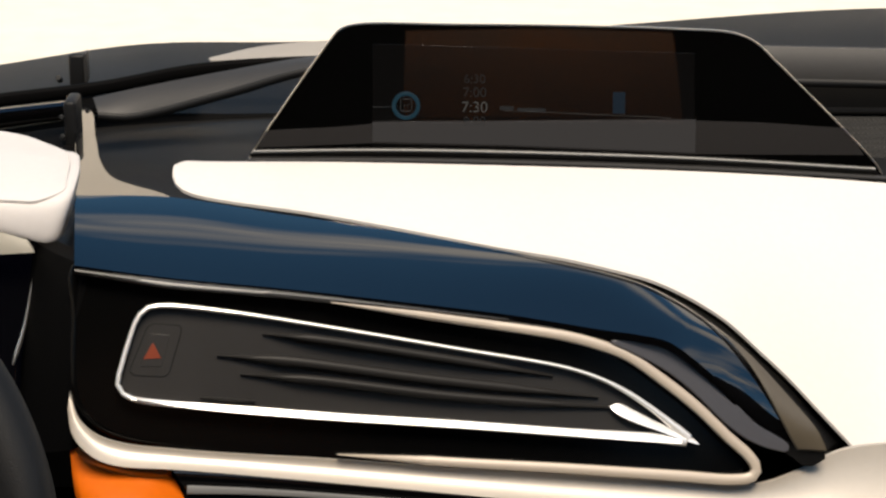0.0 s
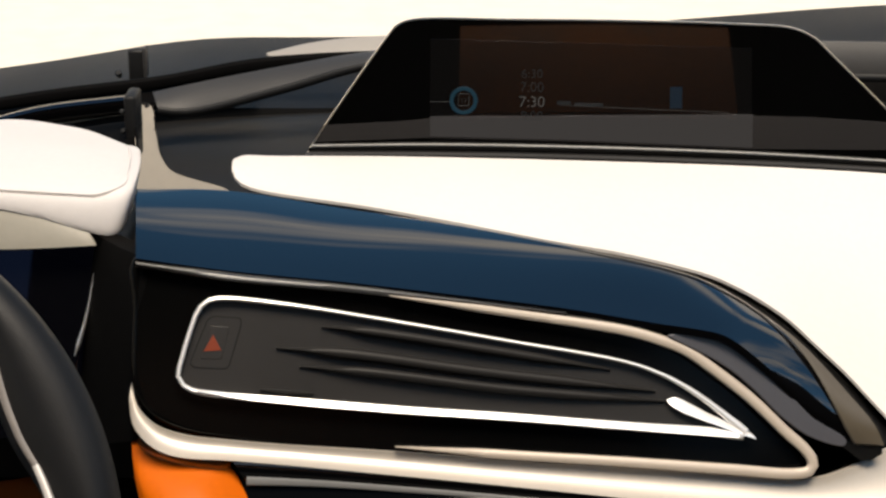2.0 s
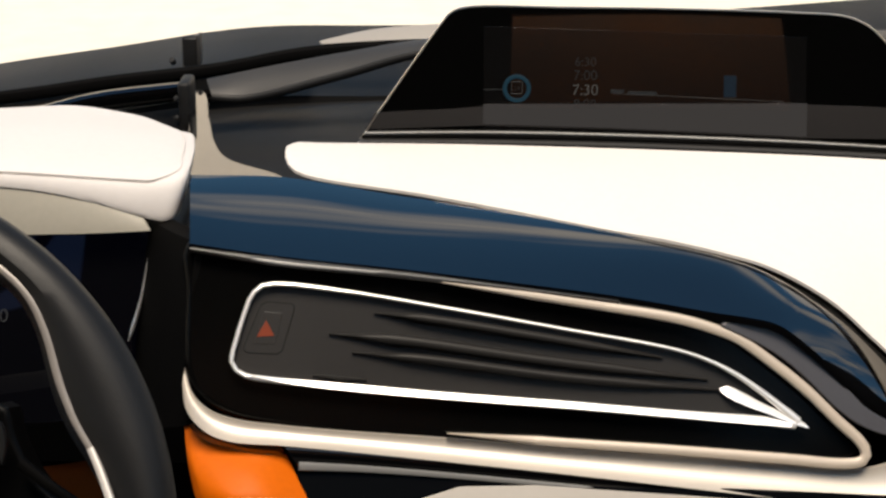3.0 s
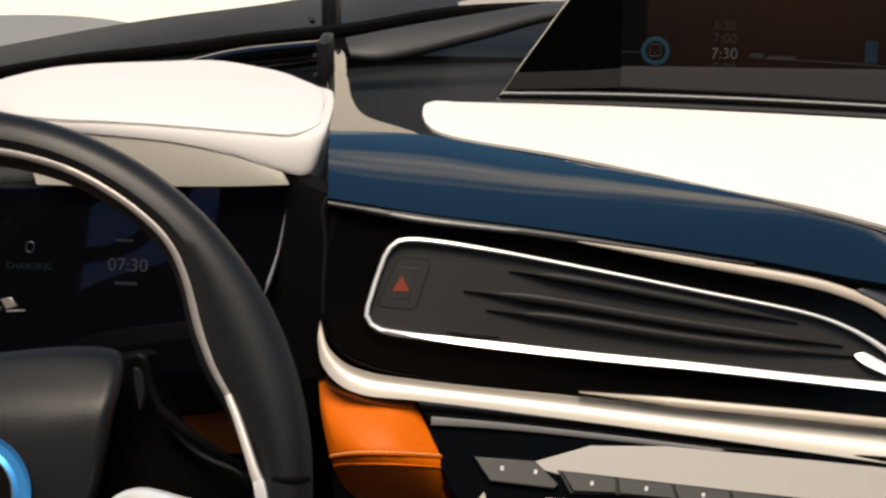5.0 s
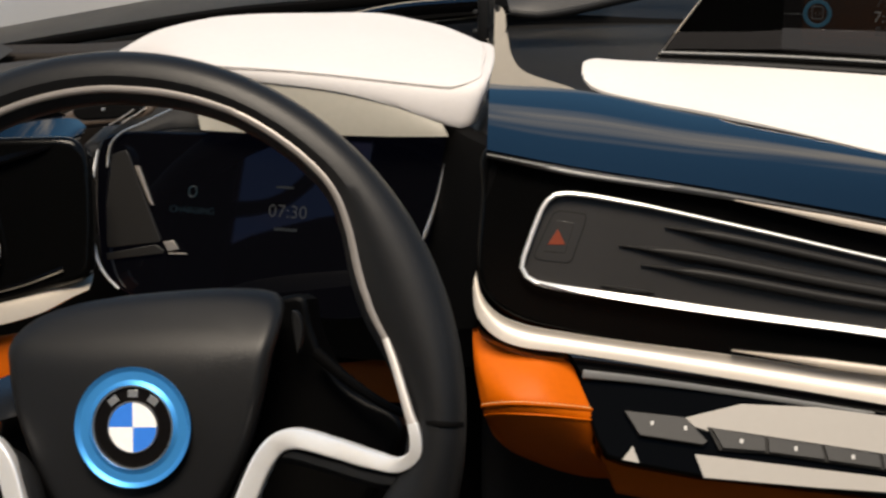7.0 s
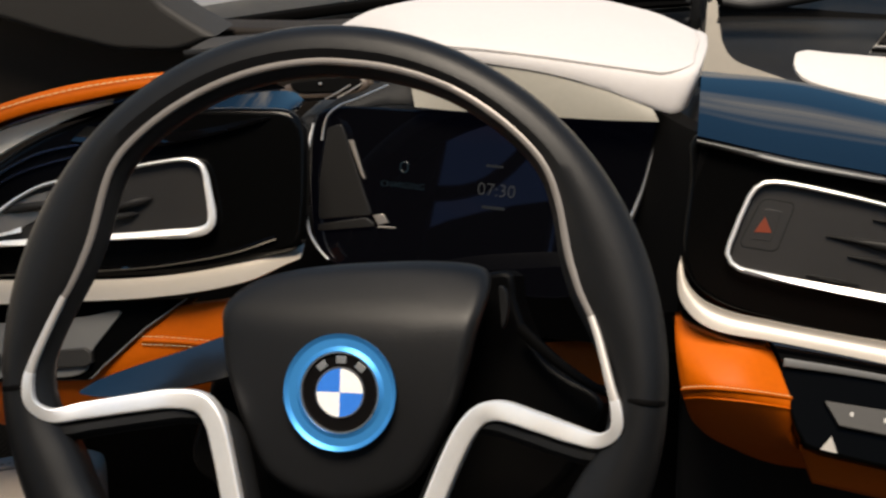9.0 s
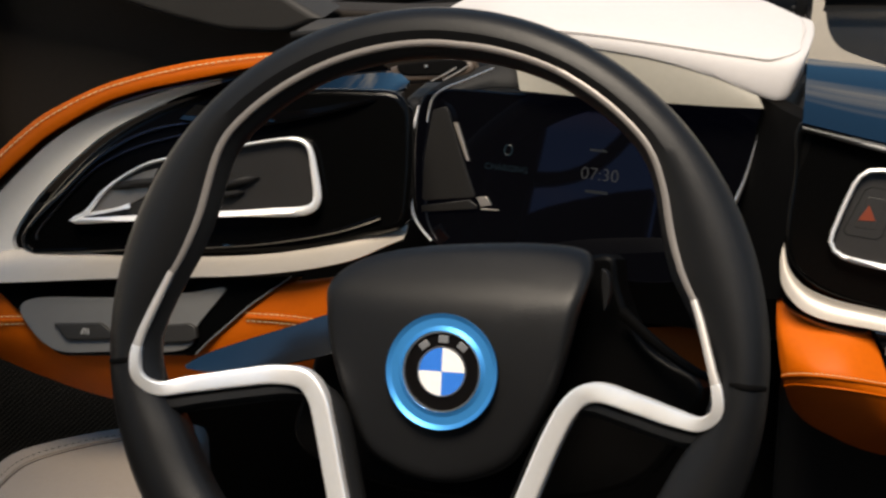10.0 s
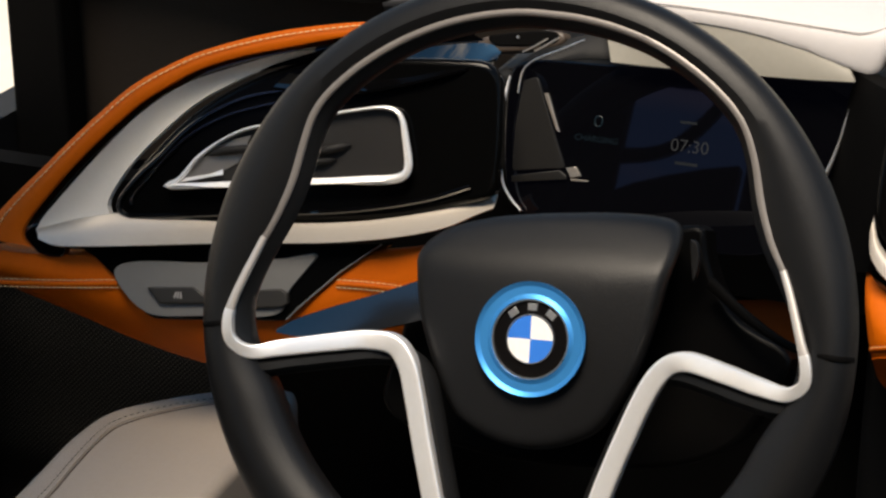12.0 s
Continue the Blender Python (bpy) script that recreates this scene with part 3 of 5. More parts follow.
# Tapering grey bar painted in for a stripe reflected by the gloss ledge.
part("ledge_reflection", tube(curve(FACE.line([(18, -84), (59, -88), (131, -98), (203, -109), (263, -118), (400, -141)], 1), 50), blend([(0, 6.5), (0.3, 4.5), (1, 1.5)], 50), 2.2, FACE.n), GREY_INLAY, dashboard)
knee_rows = [FACE.line(r) for r in (
    [(-52, -50, -30), (-45, -63, -18), (-28, -71, -8), (-7, -76, -3), (12, -78, -8)],
    [(-51, -78, -14), (-46, -84, -4), (-30, -88, 6), (-8, -90, 9), (18, -93, -3)],
    [(-46, -106, -6), (-40, -104, 3), (-26, -102, 14), (-4, -103, 15), (24, -107, 1)],
    [(-44, -112, -8), (-38, -110, 0), (-24, -109, 10), (-2, -110, 12), (26, -114, 1)],
    [(-36, -131, -40), (-30, -135, -34), (-14, -137, -28), (8, -137, -23), (26, -138, -18)],
    [(-12, -150, -88), (0, -155, -84), (20, -160, -80), (45, -162, -78), (90, -165, -76)])]
knee_rows = [curve(r, 40) for r in knee_rows]
knee = [curve([r[i] for r in knee_rows], 36) + [knee_rows[-1][i] - FACE.n * 0.02, knee_rows[0][i] - FACE.n * 0.06] for i in range(40)]
part("knee_pad", grid(knee, close_cols=True, caps=True), ORANGE, dashboard, "orange leather knee pad with a sewn seam", 50)
seam = [p + FACE.n * 0.0008 for p in knee_rows[2]]
part("seam_roll", tube(seam, 2.0, 1.3, FACE.n), ORANGE, dashboard, "rolled leather seam")
stitches([[p + FACE.n * 0.0006 + FACE.v * 0.0012 for p in seam]], FACE.n, 2.4, 1.2, THREAD_GOLD, dashboard, "pale seam stitching", 0.55)
part("seam_roll", tube([p + FACE.n * 0.0004 for p in knee_rows[3]], 1.2, 1.0, FACE.n), ORANGE, dashboard)
part("knee_pad", band(LOWER.line([(-45, -38, -16), (13, -50, -12), (132, -63, -12), (250, -74, -12), (400, -84, -12)]), LOWER.line([(-34, -58, -42), (20, -68, -38), (132, -84, -38), (250, -97, -38), (400, -112, -38)]), LOWER.n, 3, 8, 50), ORANGE, dashboard, "orange leather edge below the control panel")
part("lower_carrier", bar((-0.24, 1.25, 0.30), (0.93, 1.5, 0.52), 0.02), SOFT_BLACK, dashboard)
part("under_carrier", bar((-0.60, 1.34, 0.30), (0.93, 1.7, 0.585), 0.02), DULL_BLACK, dashboard)


# ---- air vents ----
def air_vent(fr, ring, bar_wide, fins, sill, label):
    v = thing("air_vent", fr.at(ring[0][0], ring[0][1], 0), label, "air vent", "air vents of the dashboard")
    n = 120
    path = curve(fr.line(ring), n, True)
    part("insert", plate(fr, ring, -12, -4, 1.0, 90), VENT_GREY, v, "dark grey louvre plate")
    part("bezel", tube(path, bar_wide(n), 5, fr.n, True, 12), BEZEL, v, "bright chrome frame")
    low = [(u, v - 1.2 - 2.6 * min(1.0, i / 2)) for i, (u, v) in enumerate(sill)]
    part("bezel_sill", band(fr.line(sill, 2.0), fr.line(low, 3.7), fr.n, 0.4, 3, 60, 8), BEZEL, v, "bright lower bar of the frame")
    for pts, wide in fins:
        lifted = [(u, t, -4.5 if k in (0, len(pts) - 1) else 0.5) for k, (u, t) in enumerate(pts)]
        part("louvre", tube(curve(fr.line(lifted), 40), blend([(0, 0.4), (0.16, wide), (0.75, wide), (1, 1.5)], 40), 6, fr.n, m=14), LOUVRE, v)
    return v


RING = [(-21, -17), (-18, -6), (-12, 11), (-6, 24), (0, 29), (8, 30), (48, 24), (118, 9), (188, -7), (261, -24), (282, -32), (300, -42), (315, -53), (329, -65), (340, -76), (314, -72), (258, -65), (186, -55), (115, -46), (45, -36), (10, -31), (-7, -28), (-17, -24)]
centre_vent = air_vent(FACE, RING, lambda n: blend([(0, 3.2), (0.12, 3), (0.16, 2.4), (0.42, 2.4), (0.5, 4), (0.53, 6), (0.6, 5.5), (0.9, 5.0), (1, 3.2)], n), [([(70, 8.6), (103, 3.5), (174, -11.5), (253, -29)], 6), ([(41, -3), (88, -9.5), (173, -26), (282, -44.5)], 7), ([(55, -15.5), (102, -22), (187, -37.5), (292, -52)], 6), ([(30, -28.5), (42, -30), (52, -31.5), (62, -33)], 2)], [(-10, -25.5), (10, -29), (45, -34), (115, -44), (186, -53), (258, -63), (300, -69), (334, -73.5)], "long tapering air vent with a chrome frame and hazard switch")
part("end_cap", band(FACE.line([(289, -50.5, -2), (295, -49.5, -2), (306, -55, -1.5), (318, -62, -1), (332, -69, -0.5), (343, -75, 0)]), FACE.line([(290, -53, 0), (296, -57.5, 1.5), (306, -62.5, 2.2), (319, -68, 3), (332, -74, 3), (346, -79, 2)]), FACE.n, 0.8, 4, 40), BEZEL, centre_vent, "chrome end piece")
hazard = part("hazard_button", plate(FACE, [(3, 19), (19, 17), (20, 14), (11, -12), (8, -14), (-11, -12), (-13, -9), (-1, 17)], -5, -3.7, 0.3, 60, smooth=False), VENT_GREY, centre_vent, "dark hazard switch")
part("hazard_outline", tube(curve(FACE.line([(3, 19), (19, 17), (20, 14), (11, -12), (8, -14), (-11, -12), (-13, -9), (-1, 17)], -3.8), 80, True, False), 0.9, 0.6, FACE.n, True, 6), FIN_BLACK, hazard)
part("hazard_key", plate(FACE, [(1, 13), (12.5, 11.5), (6.5, -8), (-7, -7)], -3.9, -3.4, 0.3, 40, smooth=False), VENT_GREY, hazard, "raised key")
part("hazard_triangle", plate(FACE, [(2, 7.5), (6.5, -2.5), (-4.5, -2.5)], -3.5, -3.1, 0.1), RED, hazard, "red triangle")

# ---- centre control panel ----
controls = thing("control_panel", LOWER.at(80, -40), "black control panel with a row of grey push buttons", "control panel")
part("panel", plate(LOWER, [(-68, 26), (-61, 12), (-53, -17), (-46, -38), (-39, -43), (13, -53), (132, -66), (184, -70), (420, -80), (430, -40), (200, -16), (60, 4)], -30, -2, 2, 90, smooth=False), CONTROL_BLACK, controls, "black lacquered panel")
part("inlay", plate(LOWER, [(7, -16), (43, -7), (91, -9), (186, -21), (400, -50), (400, -72), (184, -50), (125, -41), (29, -27), (13, -22)], -4, 0.0, 0.4), GREIGE, controls, "grey satin inlay")
part("inlay", plate(LOWER, [(13, -39), (89, -48), (184, -59), (184, -66), (89, -60), (18, -54)], -4, -0.5, 0.4), GREIGE, controls, "grey satin inlay")
part("inlay_tip", plate(LOWER, [(-33, -43), (-26, -34), (-22, -45)], -4, 0.2, 0.3), GREIGE, controls)
part("button_strip", plate(LOWER, [(21, -22), (57, -27.3), (128, -37.8), (203, -48.5), (420, -78), (420, -86), (203, -59), (129, -49), (57, -39), (28, -37)], -3, 1.2, 0.5), LOUVRE, controls, "black strip behind the buttons")
for i, q in enumerate([[(-31, -12), (7, -16), (21, -31), (18, -34), (-22, -28)], [(24, -23), (57, -28), (57, -38), (30, -36)], [(59, -28.5), (92, -33), (94, -43), (59, -38.5)], [(94, -33.5), (128, -38.5), (129, -48), (96, -43.5)], [(130, -39), (164, -44), (165, -53), (131, -48.5)], [(166, -44.5), (200, -49), (201, -58), (167, -53.5)]]):
    b = part("push_button", plate(LOWER, q, -3, 3.0, 0.9), BUTTON, controls, "grey push button")
    cx, cy = sum(p[0] for p in q) / len(q), sum(p[1] for p in q) / len(q)
    marks = ((-14, -20), (7, -23)) if i == 0 else ((cx, cy),)
    for mx, my in marks:
        part("button_mark", plate(LOWER, [(mx - 1.0, my - 1.3), (mx + 0.9, my - 1.4), (mx + 1.1, my + 1.3), (mx - 0.9, my + 1.4)], 2.9, 3.2, 0.1), MARK_WHITE, b)

# ---- centre display ----
display = thing("centre_display", SCREEN.at(60, -50), "wide free-standing centre display showing a calendar time list", "display")
SHAPE = [(-180, -50), (-171, -36), (-114, 46), (-108, 53), (-97, 57), (-20, 57.5), (60, 57), (143, 55), (186, 52), (202, 45), (215, 33), (292, -43), (300, -56), (60, -52)]
part("glass", plate(SCREEN, SHAPE, -8, 0, 1.0, 120), GLASS_BLACK, display, "dark tinted display glass")
part("rim", tube(curve(SCREEN.line([(-178, -48), (-171, -36), (-114, 46), (-108, 53), (-97, 57), (-20, 57.5), (60, 57), (143, 55), (186, 52), (202, 45), (215, 33), (292, -43), (298, -52)], -1), 110), 1.6, 5, SCREEN.n), CREAM, display, "thin champagne metal rim")
lit = part("lit_area", plate(SCREEN, [(-83, 43), (156, 37), (158, -50), (-83, -42)], -1, 0.3, 0.1), BACKLIGHT, display, "faintly lit picture area")
# Two thin plates paint the grey reflection along the foot of the glass.
part("glass_reflection", plate(SCREEN, [(-164, -22), (-108, -19), (-66, -15), (157, -13), (204, -14), (271, -18), (284, -38), (158, -38), (19, -33), (-83, -31), (-172, -35)], 0.15, 0.35, 0.05), GLASS_REFLECTION, display, "grey band painted as a reflection on the glass")
part("reflection_band", plate(SCREEN, [(-83, -15), (158, -12), (158, -37), (19, -32), (-83, -30)], 0.3, 0.55, 0.05), REFLECTION_GLOW, display, "faintly glowing band standing in for the reflection over the picture")
part("foot_rail", tube(curve(SCREEN.line([(-172, -37.5), (-83, -36), (19, -37), (158, -41), (292, -48)], 5), 40), 2.4, 2.4, SCREEN.n), GREY_INLAY, display, "polished foot rail")
part("foot_rail", tube(curve(SCREEN.line([(-174, -40), (-83, -39), (19, -40), (158, -44), (294, -51)], 4), 40), 2.4, 3, SCREEN.n), DULL_BLACK, display, "black foot rail")
part("foot_rail", tube(curve(SCREEN.line([(-176, -44), (-66, -43.5), (61, -45.5), (188, -49.5), (300, -55)], 6), 40), 4, 6, SCREEN.n), GREY_PLASTIC, display, "grey foot rail")
circle = [(-58 + 9 * math.cos(2 * math.pi * i / 24), -3 + 9 * math.sin(2 * math.pi * i / 24)) for i in range(24)]
part("icon_ring", tube(curve(SCREEN.line(circle, 0.5), 48, True), 3.0, 0.3, SCREEN.n, True, 6), TEXT_BLUE, display, "blue ring round the calendar icon")
part("icon", tube(curve(SCREEN.line([(-62, -7), (-54, -7), (-54, 2), (-62, 2)], 0.5), 40, True, False), 0.6, 0.3, SCREEN.n, True, 6), TEXT_DIM, display)
writing("icon_text", "17", SCREEN, -58, -3.5, 0.5, 5, TEXT_DIM, display)
writing("time_text", "7:30", SCREEN, -7, -4, 0.5, 11.5, TEXT_GREY, display)
writing("time_text", "7:00", SCREEN, -7, 7, 0.5, 10.5, TEXT_DIM, display)
writing("time_text", "6:30", SCREEN, -7, 17, 0.5, 9.5, TEXT_DIM, display)
writing("time_text", "8:00", SCREEN, -7, -14.5, 0.5, 10, TEXT_DIM, display)
part("guide_line", tube(curve(SCREEN.line([(-83, -4), (-68, -4)], 0.5), 4), 0.4, 0.2, SCREEN.n, m=6), TEXT_DIM, display)
part("guide_line", tube(curve(SCREEN.line([(14, -6), (140, -11)], 0.5), 4), 0.4, 0.2, SCREEN.n, m=6), TEXT_DIM, display)
part("text_bar", plate(SCREEN, [(12, -5.5), (22, -5.6), (22, -3.2), (12, -3.1)], 0.3, 0.5, 0.05), TEXT_DIM, display)
part("text_bar", plate(SCREEN, [(25, -6.5), (46, -6.8), (46, -4.6), (25, -4.3)], 0.3, 0.5, 0.05), TEXT_DIM, display)
part("status_block", plate(SCREEN, [(96, -8), (105, -8), (105, 8), (96, 8)], 0.3, 0.5, 0.05), BLOCK_BLUE, display, "dim blue block")

# ---- instrument cluster and its hood ----
cluster = thing("instrument_cluster", CLUSTER.at(40, -60), "driver's instrument display behind the steering wheel, charging screen", "instrument cluster")
part("screen", plate(CLUSTER, [(-81, 27), (-75, 36), (-8, 42), (41, 44), (90, 46), (167, 48), (164, 20), (155, -20), (150, -52), (120, -75), (56, -80), (-27, -80), (-56, -72), (-68, -63), (-77, -38)], -12, 0, 2, 110), GLASS_NAVY, cluster, "black display glass")

part("casing", bar((-0.53, 1.275, 0.605), (-0.25, 1.42, 0.675), 0.01), SOFT_BLACK, cluster)
trim_path = curve(CLUSTER.line([(-77, 25, 12), (-77.5, 12, 16), (-78, -1, 18), (-78, -13, 18), (-77, -25, 18), (-75, -35, 17), (-71, -52, 14), (-65, -62, 10), (-58, -69, 7)]), 40)
# White enamel in place of the bright reflection on the chrome.
part("side_trim", tube(trim_path, blend([(0, 0.6), (0.2, 2.6), (0.4, 3.4), (0.6, 2.2), (0.85, 1.6), (1, 1.0)], 40), 4, CLUSTER.n), WHITE_ENAMEL, cluster, "slim chrome side trim, painted white for its reflection")
part("side_trim", tube(curve(CLUSTER.line([(168, 50, 4), (164, 28, 4), (159, 0, 4), (152, -24, 4)]), 30), blend([(0, 1), (0.6, 2.2), (0.9, 3.2), (1, 1)], 30), 3, CLUSTER.n), SATIN, cluster, "slim satin side trim")
part("top_edge", tube(curve(CLUSTER.line([(-72.5, 14, 3), (-72, 24, 3), (-70, 32, 3), (-63, 39, 3), (-49, 46, 3), (-28, 57, 3)]), 40), 1.6, 2.0, CLUSTER.n), SATIN, cluster)
for k in (1, 2):
    part("shelf_rib", tube(curve(CLUSTER.line([(-83 + 9 * k, 41 + 2 * k, 1), (-74 + 9 * k, 47 + 2 * k, 0), (-66 + 9 * k, 53 + 2 * k, -1)]), 20), 1.4, 1.6, CLUSTER.n), DARK_SATIN, cluster)
writing("status_text", "CHARGING", CLUSTER, -11, -12, 0.4, 6.2, TEXT_TEAL, cluster)
writing("time_text", "07:30", CLUSTER, 57, -9, 0.4, 12.5, TEXT_FAINT, cluster)
part("text_bar", plate(CLUSTER, [(48, -22), (64, -22), (64, -20), (48, -20)], 0, 0.3, 0.05), TEXT_DIM, cluster)
part("text_bar", plate(CLUSTER, [(48, 7), (60, 7), (60, 8.6), (48, 8.6)], 0, 0.3, 0.05), TEXT_DIM, cluster)
part("charge_icon", tube(curve(CLUSTER.line([(-13, -2), (-9, -2), (-9, 4), (-13, 4)], 0.3), 24, True), 0.9, 0.3, CLUSTER.n, True, 6), TEXT_TEAL, cluster)
part("inner_wall", plate(CLUSTER, [(-70, 23), (-61, 27), (-59, 26), (-52, 10), (-39.5, -17), (-30.5, -35), (-70, -42), (-72, -10)], 0, 2.0, 0.6, 50, smooth=False), INNER_WALL, cluster, "dark grey inner wall of the binnacle")
# Thin plate added where the glass reflects the cream trim.
part("wall_reflection", plate(CLUSTER, [(-70, -45.5), (-35, -37), (-29, -40.5), (-29, -43), (-69, -50)], 0.4, 2.4, 0.5), INNER_WALL, cluster, "strip put in for a reflection below the inner wall")
part("wall_catch", plate(CLUSTER, [(-53.5, 16), (-50, 16.5), (-38, -10), (-41, -8.8)], 1.5, 3.0, 0.5), DARK_SATIN, cluster, "satin catch")


part("sill_catch", plate(CLUSTER, [(-30, -34.7), (-22.4, -33.2), (-18.2, -39), (-25.5, -41.5)], 0.5, 2.6, 0.5), DARK_SATIN, cluster, "satin catch")
part("catch_edge", plate(CLUSTER, [(-26, -42), (-13, -41.4), (-12.5, -42.6), (-25.5, -43.4)], 0.5, 1.6, 0.2), DARK_SATIN, cluster)
part("left_shelf", band(CLUSTER.line([(-84, 30, -4), (-60, 50, -10), (-25, 64, -14)]), CLUSTER.line([(-60, 36, -2), (-30, 44, -6), (4, 46, -8)]), CLUSTER.n, 2, 10, 20), SOFT_BLACK, cluster)

hood = thing("instrument_hood", (-0.40, 1.34, 0.70), "white leather hood over the instruments with a sewn front seam", "instrument hood")
back = [(-0.562, 1.43, 0.690), (-0.545, 1.43, 0.701), (-0.522, 1.43, 0.714), (-0.482, 1.43, 0.726), (-0.451, 1.43, 0.731), (-0.395, 1.43, 0.735), (-0.344, 1.43, 0.737), (-0.315, 1.43, 0.733), (-0.298, 1.426, 0.731), (-0.278, 1.406, 0.731), (-0.262, 1.388, 0.731)]
crest = [(-0.560, 1.428, 0.690), (-0.532, 1.40, 0.708), (-0.50, 1.375, 0.725), (-0.467, 1.355, 0.736), (-0.43, 1.345, 0.741), (-0.39, 1.34, 0.744), (-0.343, 1.34, 0.745), (-0.310, 1.34, 0.7435), (-0.288, 1.338, 0.742), (-0.268, 1.334, 0.740), (-0.2525, 1.33, 0.738)]
front = [(-0.558, 1.426, 0.689), (-0.522, 1.38, 0.708), (-0.486, 1.335, 0.724), (-0.452, 1.295, 0.733), (-0.42, 1.276, 0.737), (-0.385, 1.27, 0.7385), (-0.343, 1.27, 0.737), (-0.305, 1.27, 0.7348), (-0.280, 1.27, 0.7335), (-0.262, 1.27, 0.733), (-0.2485, 1.272, 0.7345)]
lip = [(-0.556, 1.425, 0.687), (-0.52, 1.375, 0.703), (-0.483, 1.328, 0.717), (-0.449, 1.288, 0.7265), (-0.418, 1.274, 0.7295), (-0.385, 1.2675, 0.7295), (-0.3416, 1.2665, 0.7262), (-0.303, 1.265, 0.7198), (-0.284, 1.264, 0.7148), (-0.268, 1.2635, 0.7097), (-0.2555, 1.264, 0.7072)]
inner = [(x, y + 0.04, z + 0.004) for x, y, z in lip]
tuck = [(x, y + 0.002, z - 0.001) for x, y, z in lip]
rows = [curve(r, 70) for r in (back, crest, front, lip, tuck, inner)]
skin = []
for i in range(70):
    section = curve([r[i] for r in rows], 100)
    skin.append(section + [rows[0][i] + Vector((0, -0.004, -0.012))])
# the cover rolls over at its outer end
for dx, k in ((0.0035, 0.985), (0.0065, 0.955), (0.0085, 0.91), (0.0098, 0.85), (0.0104, 0.78)):
    mid = sum(skin[69], Vector((0, 0, 0))) / len(skin[69])
    skin.append([mid + (p - mid) * k + Vector((dx, 0, 0)) for p in skin[69]])
part("hood_cover", grid(skin, close_cols=True, caps=True), HOOD_WHITE, hood, "smooth white leather cover")
seam = curve([p + Vector((0, -0.0005, 0.0003)) for p in curve(front, 60)[14:58]] + [Vector((-0.2455, 1.278, 0.7375)), Vector((-0.2465, 1.30, 0.7395)), Vector((-0.2505, 1.335, 0.7385)), Vector((-0.2585, 1.375, 0.733))], 110)
part("seam_thread", tube([p + Vector((0, -0.0007, -0.0010)) for p in seam], 0.6, 0.6, (0, -0.7, 0.7), m=6), THREAD_PALE, hood, "sewn groove beside the seam")
part("seam", tube(seam, 1.6, 1.6, (0, -0.7, 0.7), m=8), HOOD_WHITE, hood)
BEIGE = material("beige_satin_plastic", (0.25, 0.235, 0.20), 0.5, vary=0.05, spec=0.25)
shade_top = [(x, y + 0.0015, z + 0.0005) for x, y, z in lip[3:10]]
shade_low = [(-0.435, 1.266, 0.694), (-0.40, 1.262, 0.6955), (-0.35, 1.259, 0.698), (-0.30, 1.258, 0.700), (-0.262, 1.259, 0.702)]
part("under_panel", band(shade_low, shade_top, (0, -1, 0.2), 1, 5, 40), BEIGE, hood, "beige satin panel under the hood")
pod = thing("sensor_pod", CLUSTER.at(-80, 50, -6), "small brown sensor pod beside the instruments", "sensor")
part("pod_body", plate(CLUSTER, [(-113, 46), (-108, 51), (-99, 54), (-49, 61), (-46, 56), (-50, 51), (-89, 42), (-108, 41)], -22, -8, 3, 60), TAN, pod, "brown pod shell")
part("pod_recess", plate(CLUSTER, [(-104, 52), (-96, 54.5), (-52, 60), (-52, 54), (-86, 47), (-100, 47)], -9, -6.5, 1, 50), DULL_BLACK, pod)
part("lens", plate(CLUSTER, [(-82, 53), (-80, 53), (-80, 55), (-82, 55)], -8, -5, 0.3), SATIN, pod)

# ---- steering wheel ----
wheel = thing("steering_wheel", WHEEL.at(0, 0), "black leather steering wheel with satin metal spokes and round emblem", "steering wheel")
CX, CY, RO = 2.0, 13.0, 201.0
_ang = [-90, -40, -20, -8, 0, 9, 18, 27, 34, 39, 43, 50, 70, 90]
_rad = [165, 165, 166, 176, 175, 166, 159, 159, 165, 171, 175, 176, 177, 178]


def inner_radius(a):
    """Inner edge of the rim; a in degrees up from the horizontal, alike on both sides."""
    return sum(float(np.interp(a + d, _ang, _rad)) for d in (-3, -1.5, 0, 1.5, 3)) / 5


def rim_height(r, a):
    """How far the rim's front stands over its middle plane at a radius."""
    ri = inner_radius(a) - 7
    c = (r - (RO + ri) / 2) / ((RO - ri) / 2)
    return 15 * math.sqrt(max(0.0, 1 - c * c)) * (1 - 0.25 * max(0.0, -c))


def rim_inner(th):
    a = math.degrees(math.asin(math.sin(th)))
    return inner_radius(a) + (3.0 * max(0.0, min(1.0, (a - 20) / 15, (85 - a) / 20)) if math.cos(th) > 0 else 0.0)


rows = []
for i in range(180):
    th = 2 * math.pi * i / 180
    ri = rim_inner(th) - 7
    mid, half = (RO + ri) / 2, (RO - ri) / 2
    ring = []
    for j in range(16):
        ph = 2 * math.pi * j / 16
        r, w = mid + half * math.cos(ph), 15 * math.sin(ph) * (1 - 0.25 * max(0, -math.cos(ph)))
        if w < 0:
            w *= 1.0 + 1.9 * max(0.0, min(1.0, -math.sin(th) / 0.3))
        ring.append(WHEEL.at(CX + r * math.cos(th), CY + r * math.sin(th), w))
    rows.append(ring)
part("rim", grid(rows, close_rows=True, close_cols=True), BLACK_LEATHER, wheel, "black leather rim")
upper = []
for i in range(91):
    th = radians(12 + 156 * i / 90)
    a = math.degrees(math.asin(math.sin(th)))
    upper.append(WHEEL.at(CX + (rim_inner(th) + 1) * math.cos(th), CY + (rim_inner(th) + 1) * math.sin(th), rim_height(inner_radius(a) + 1, a)))
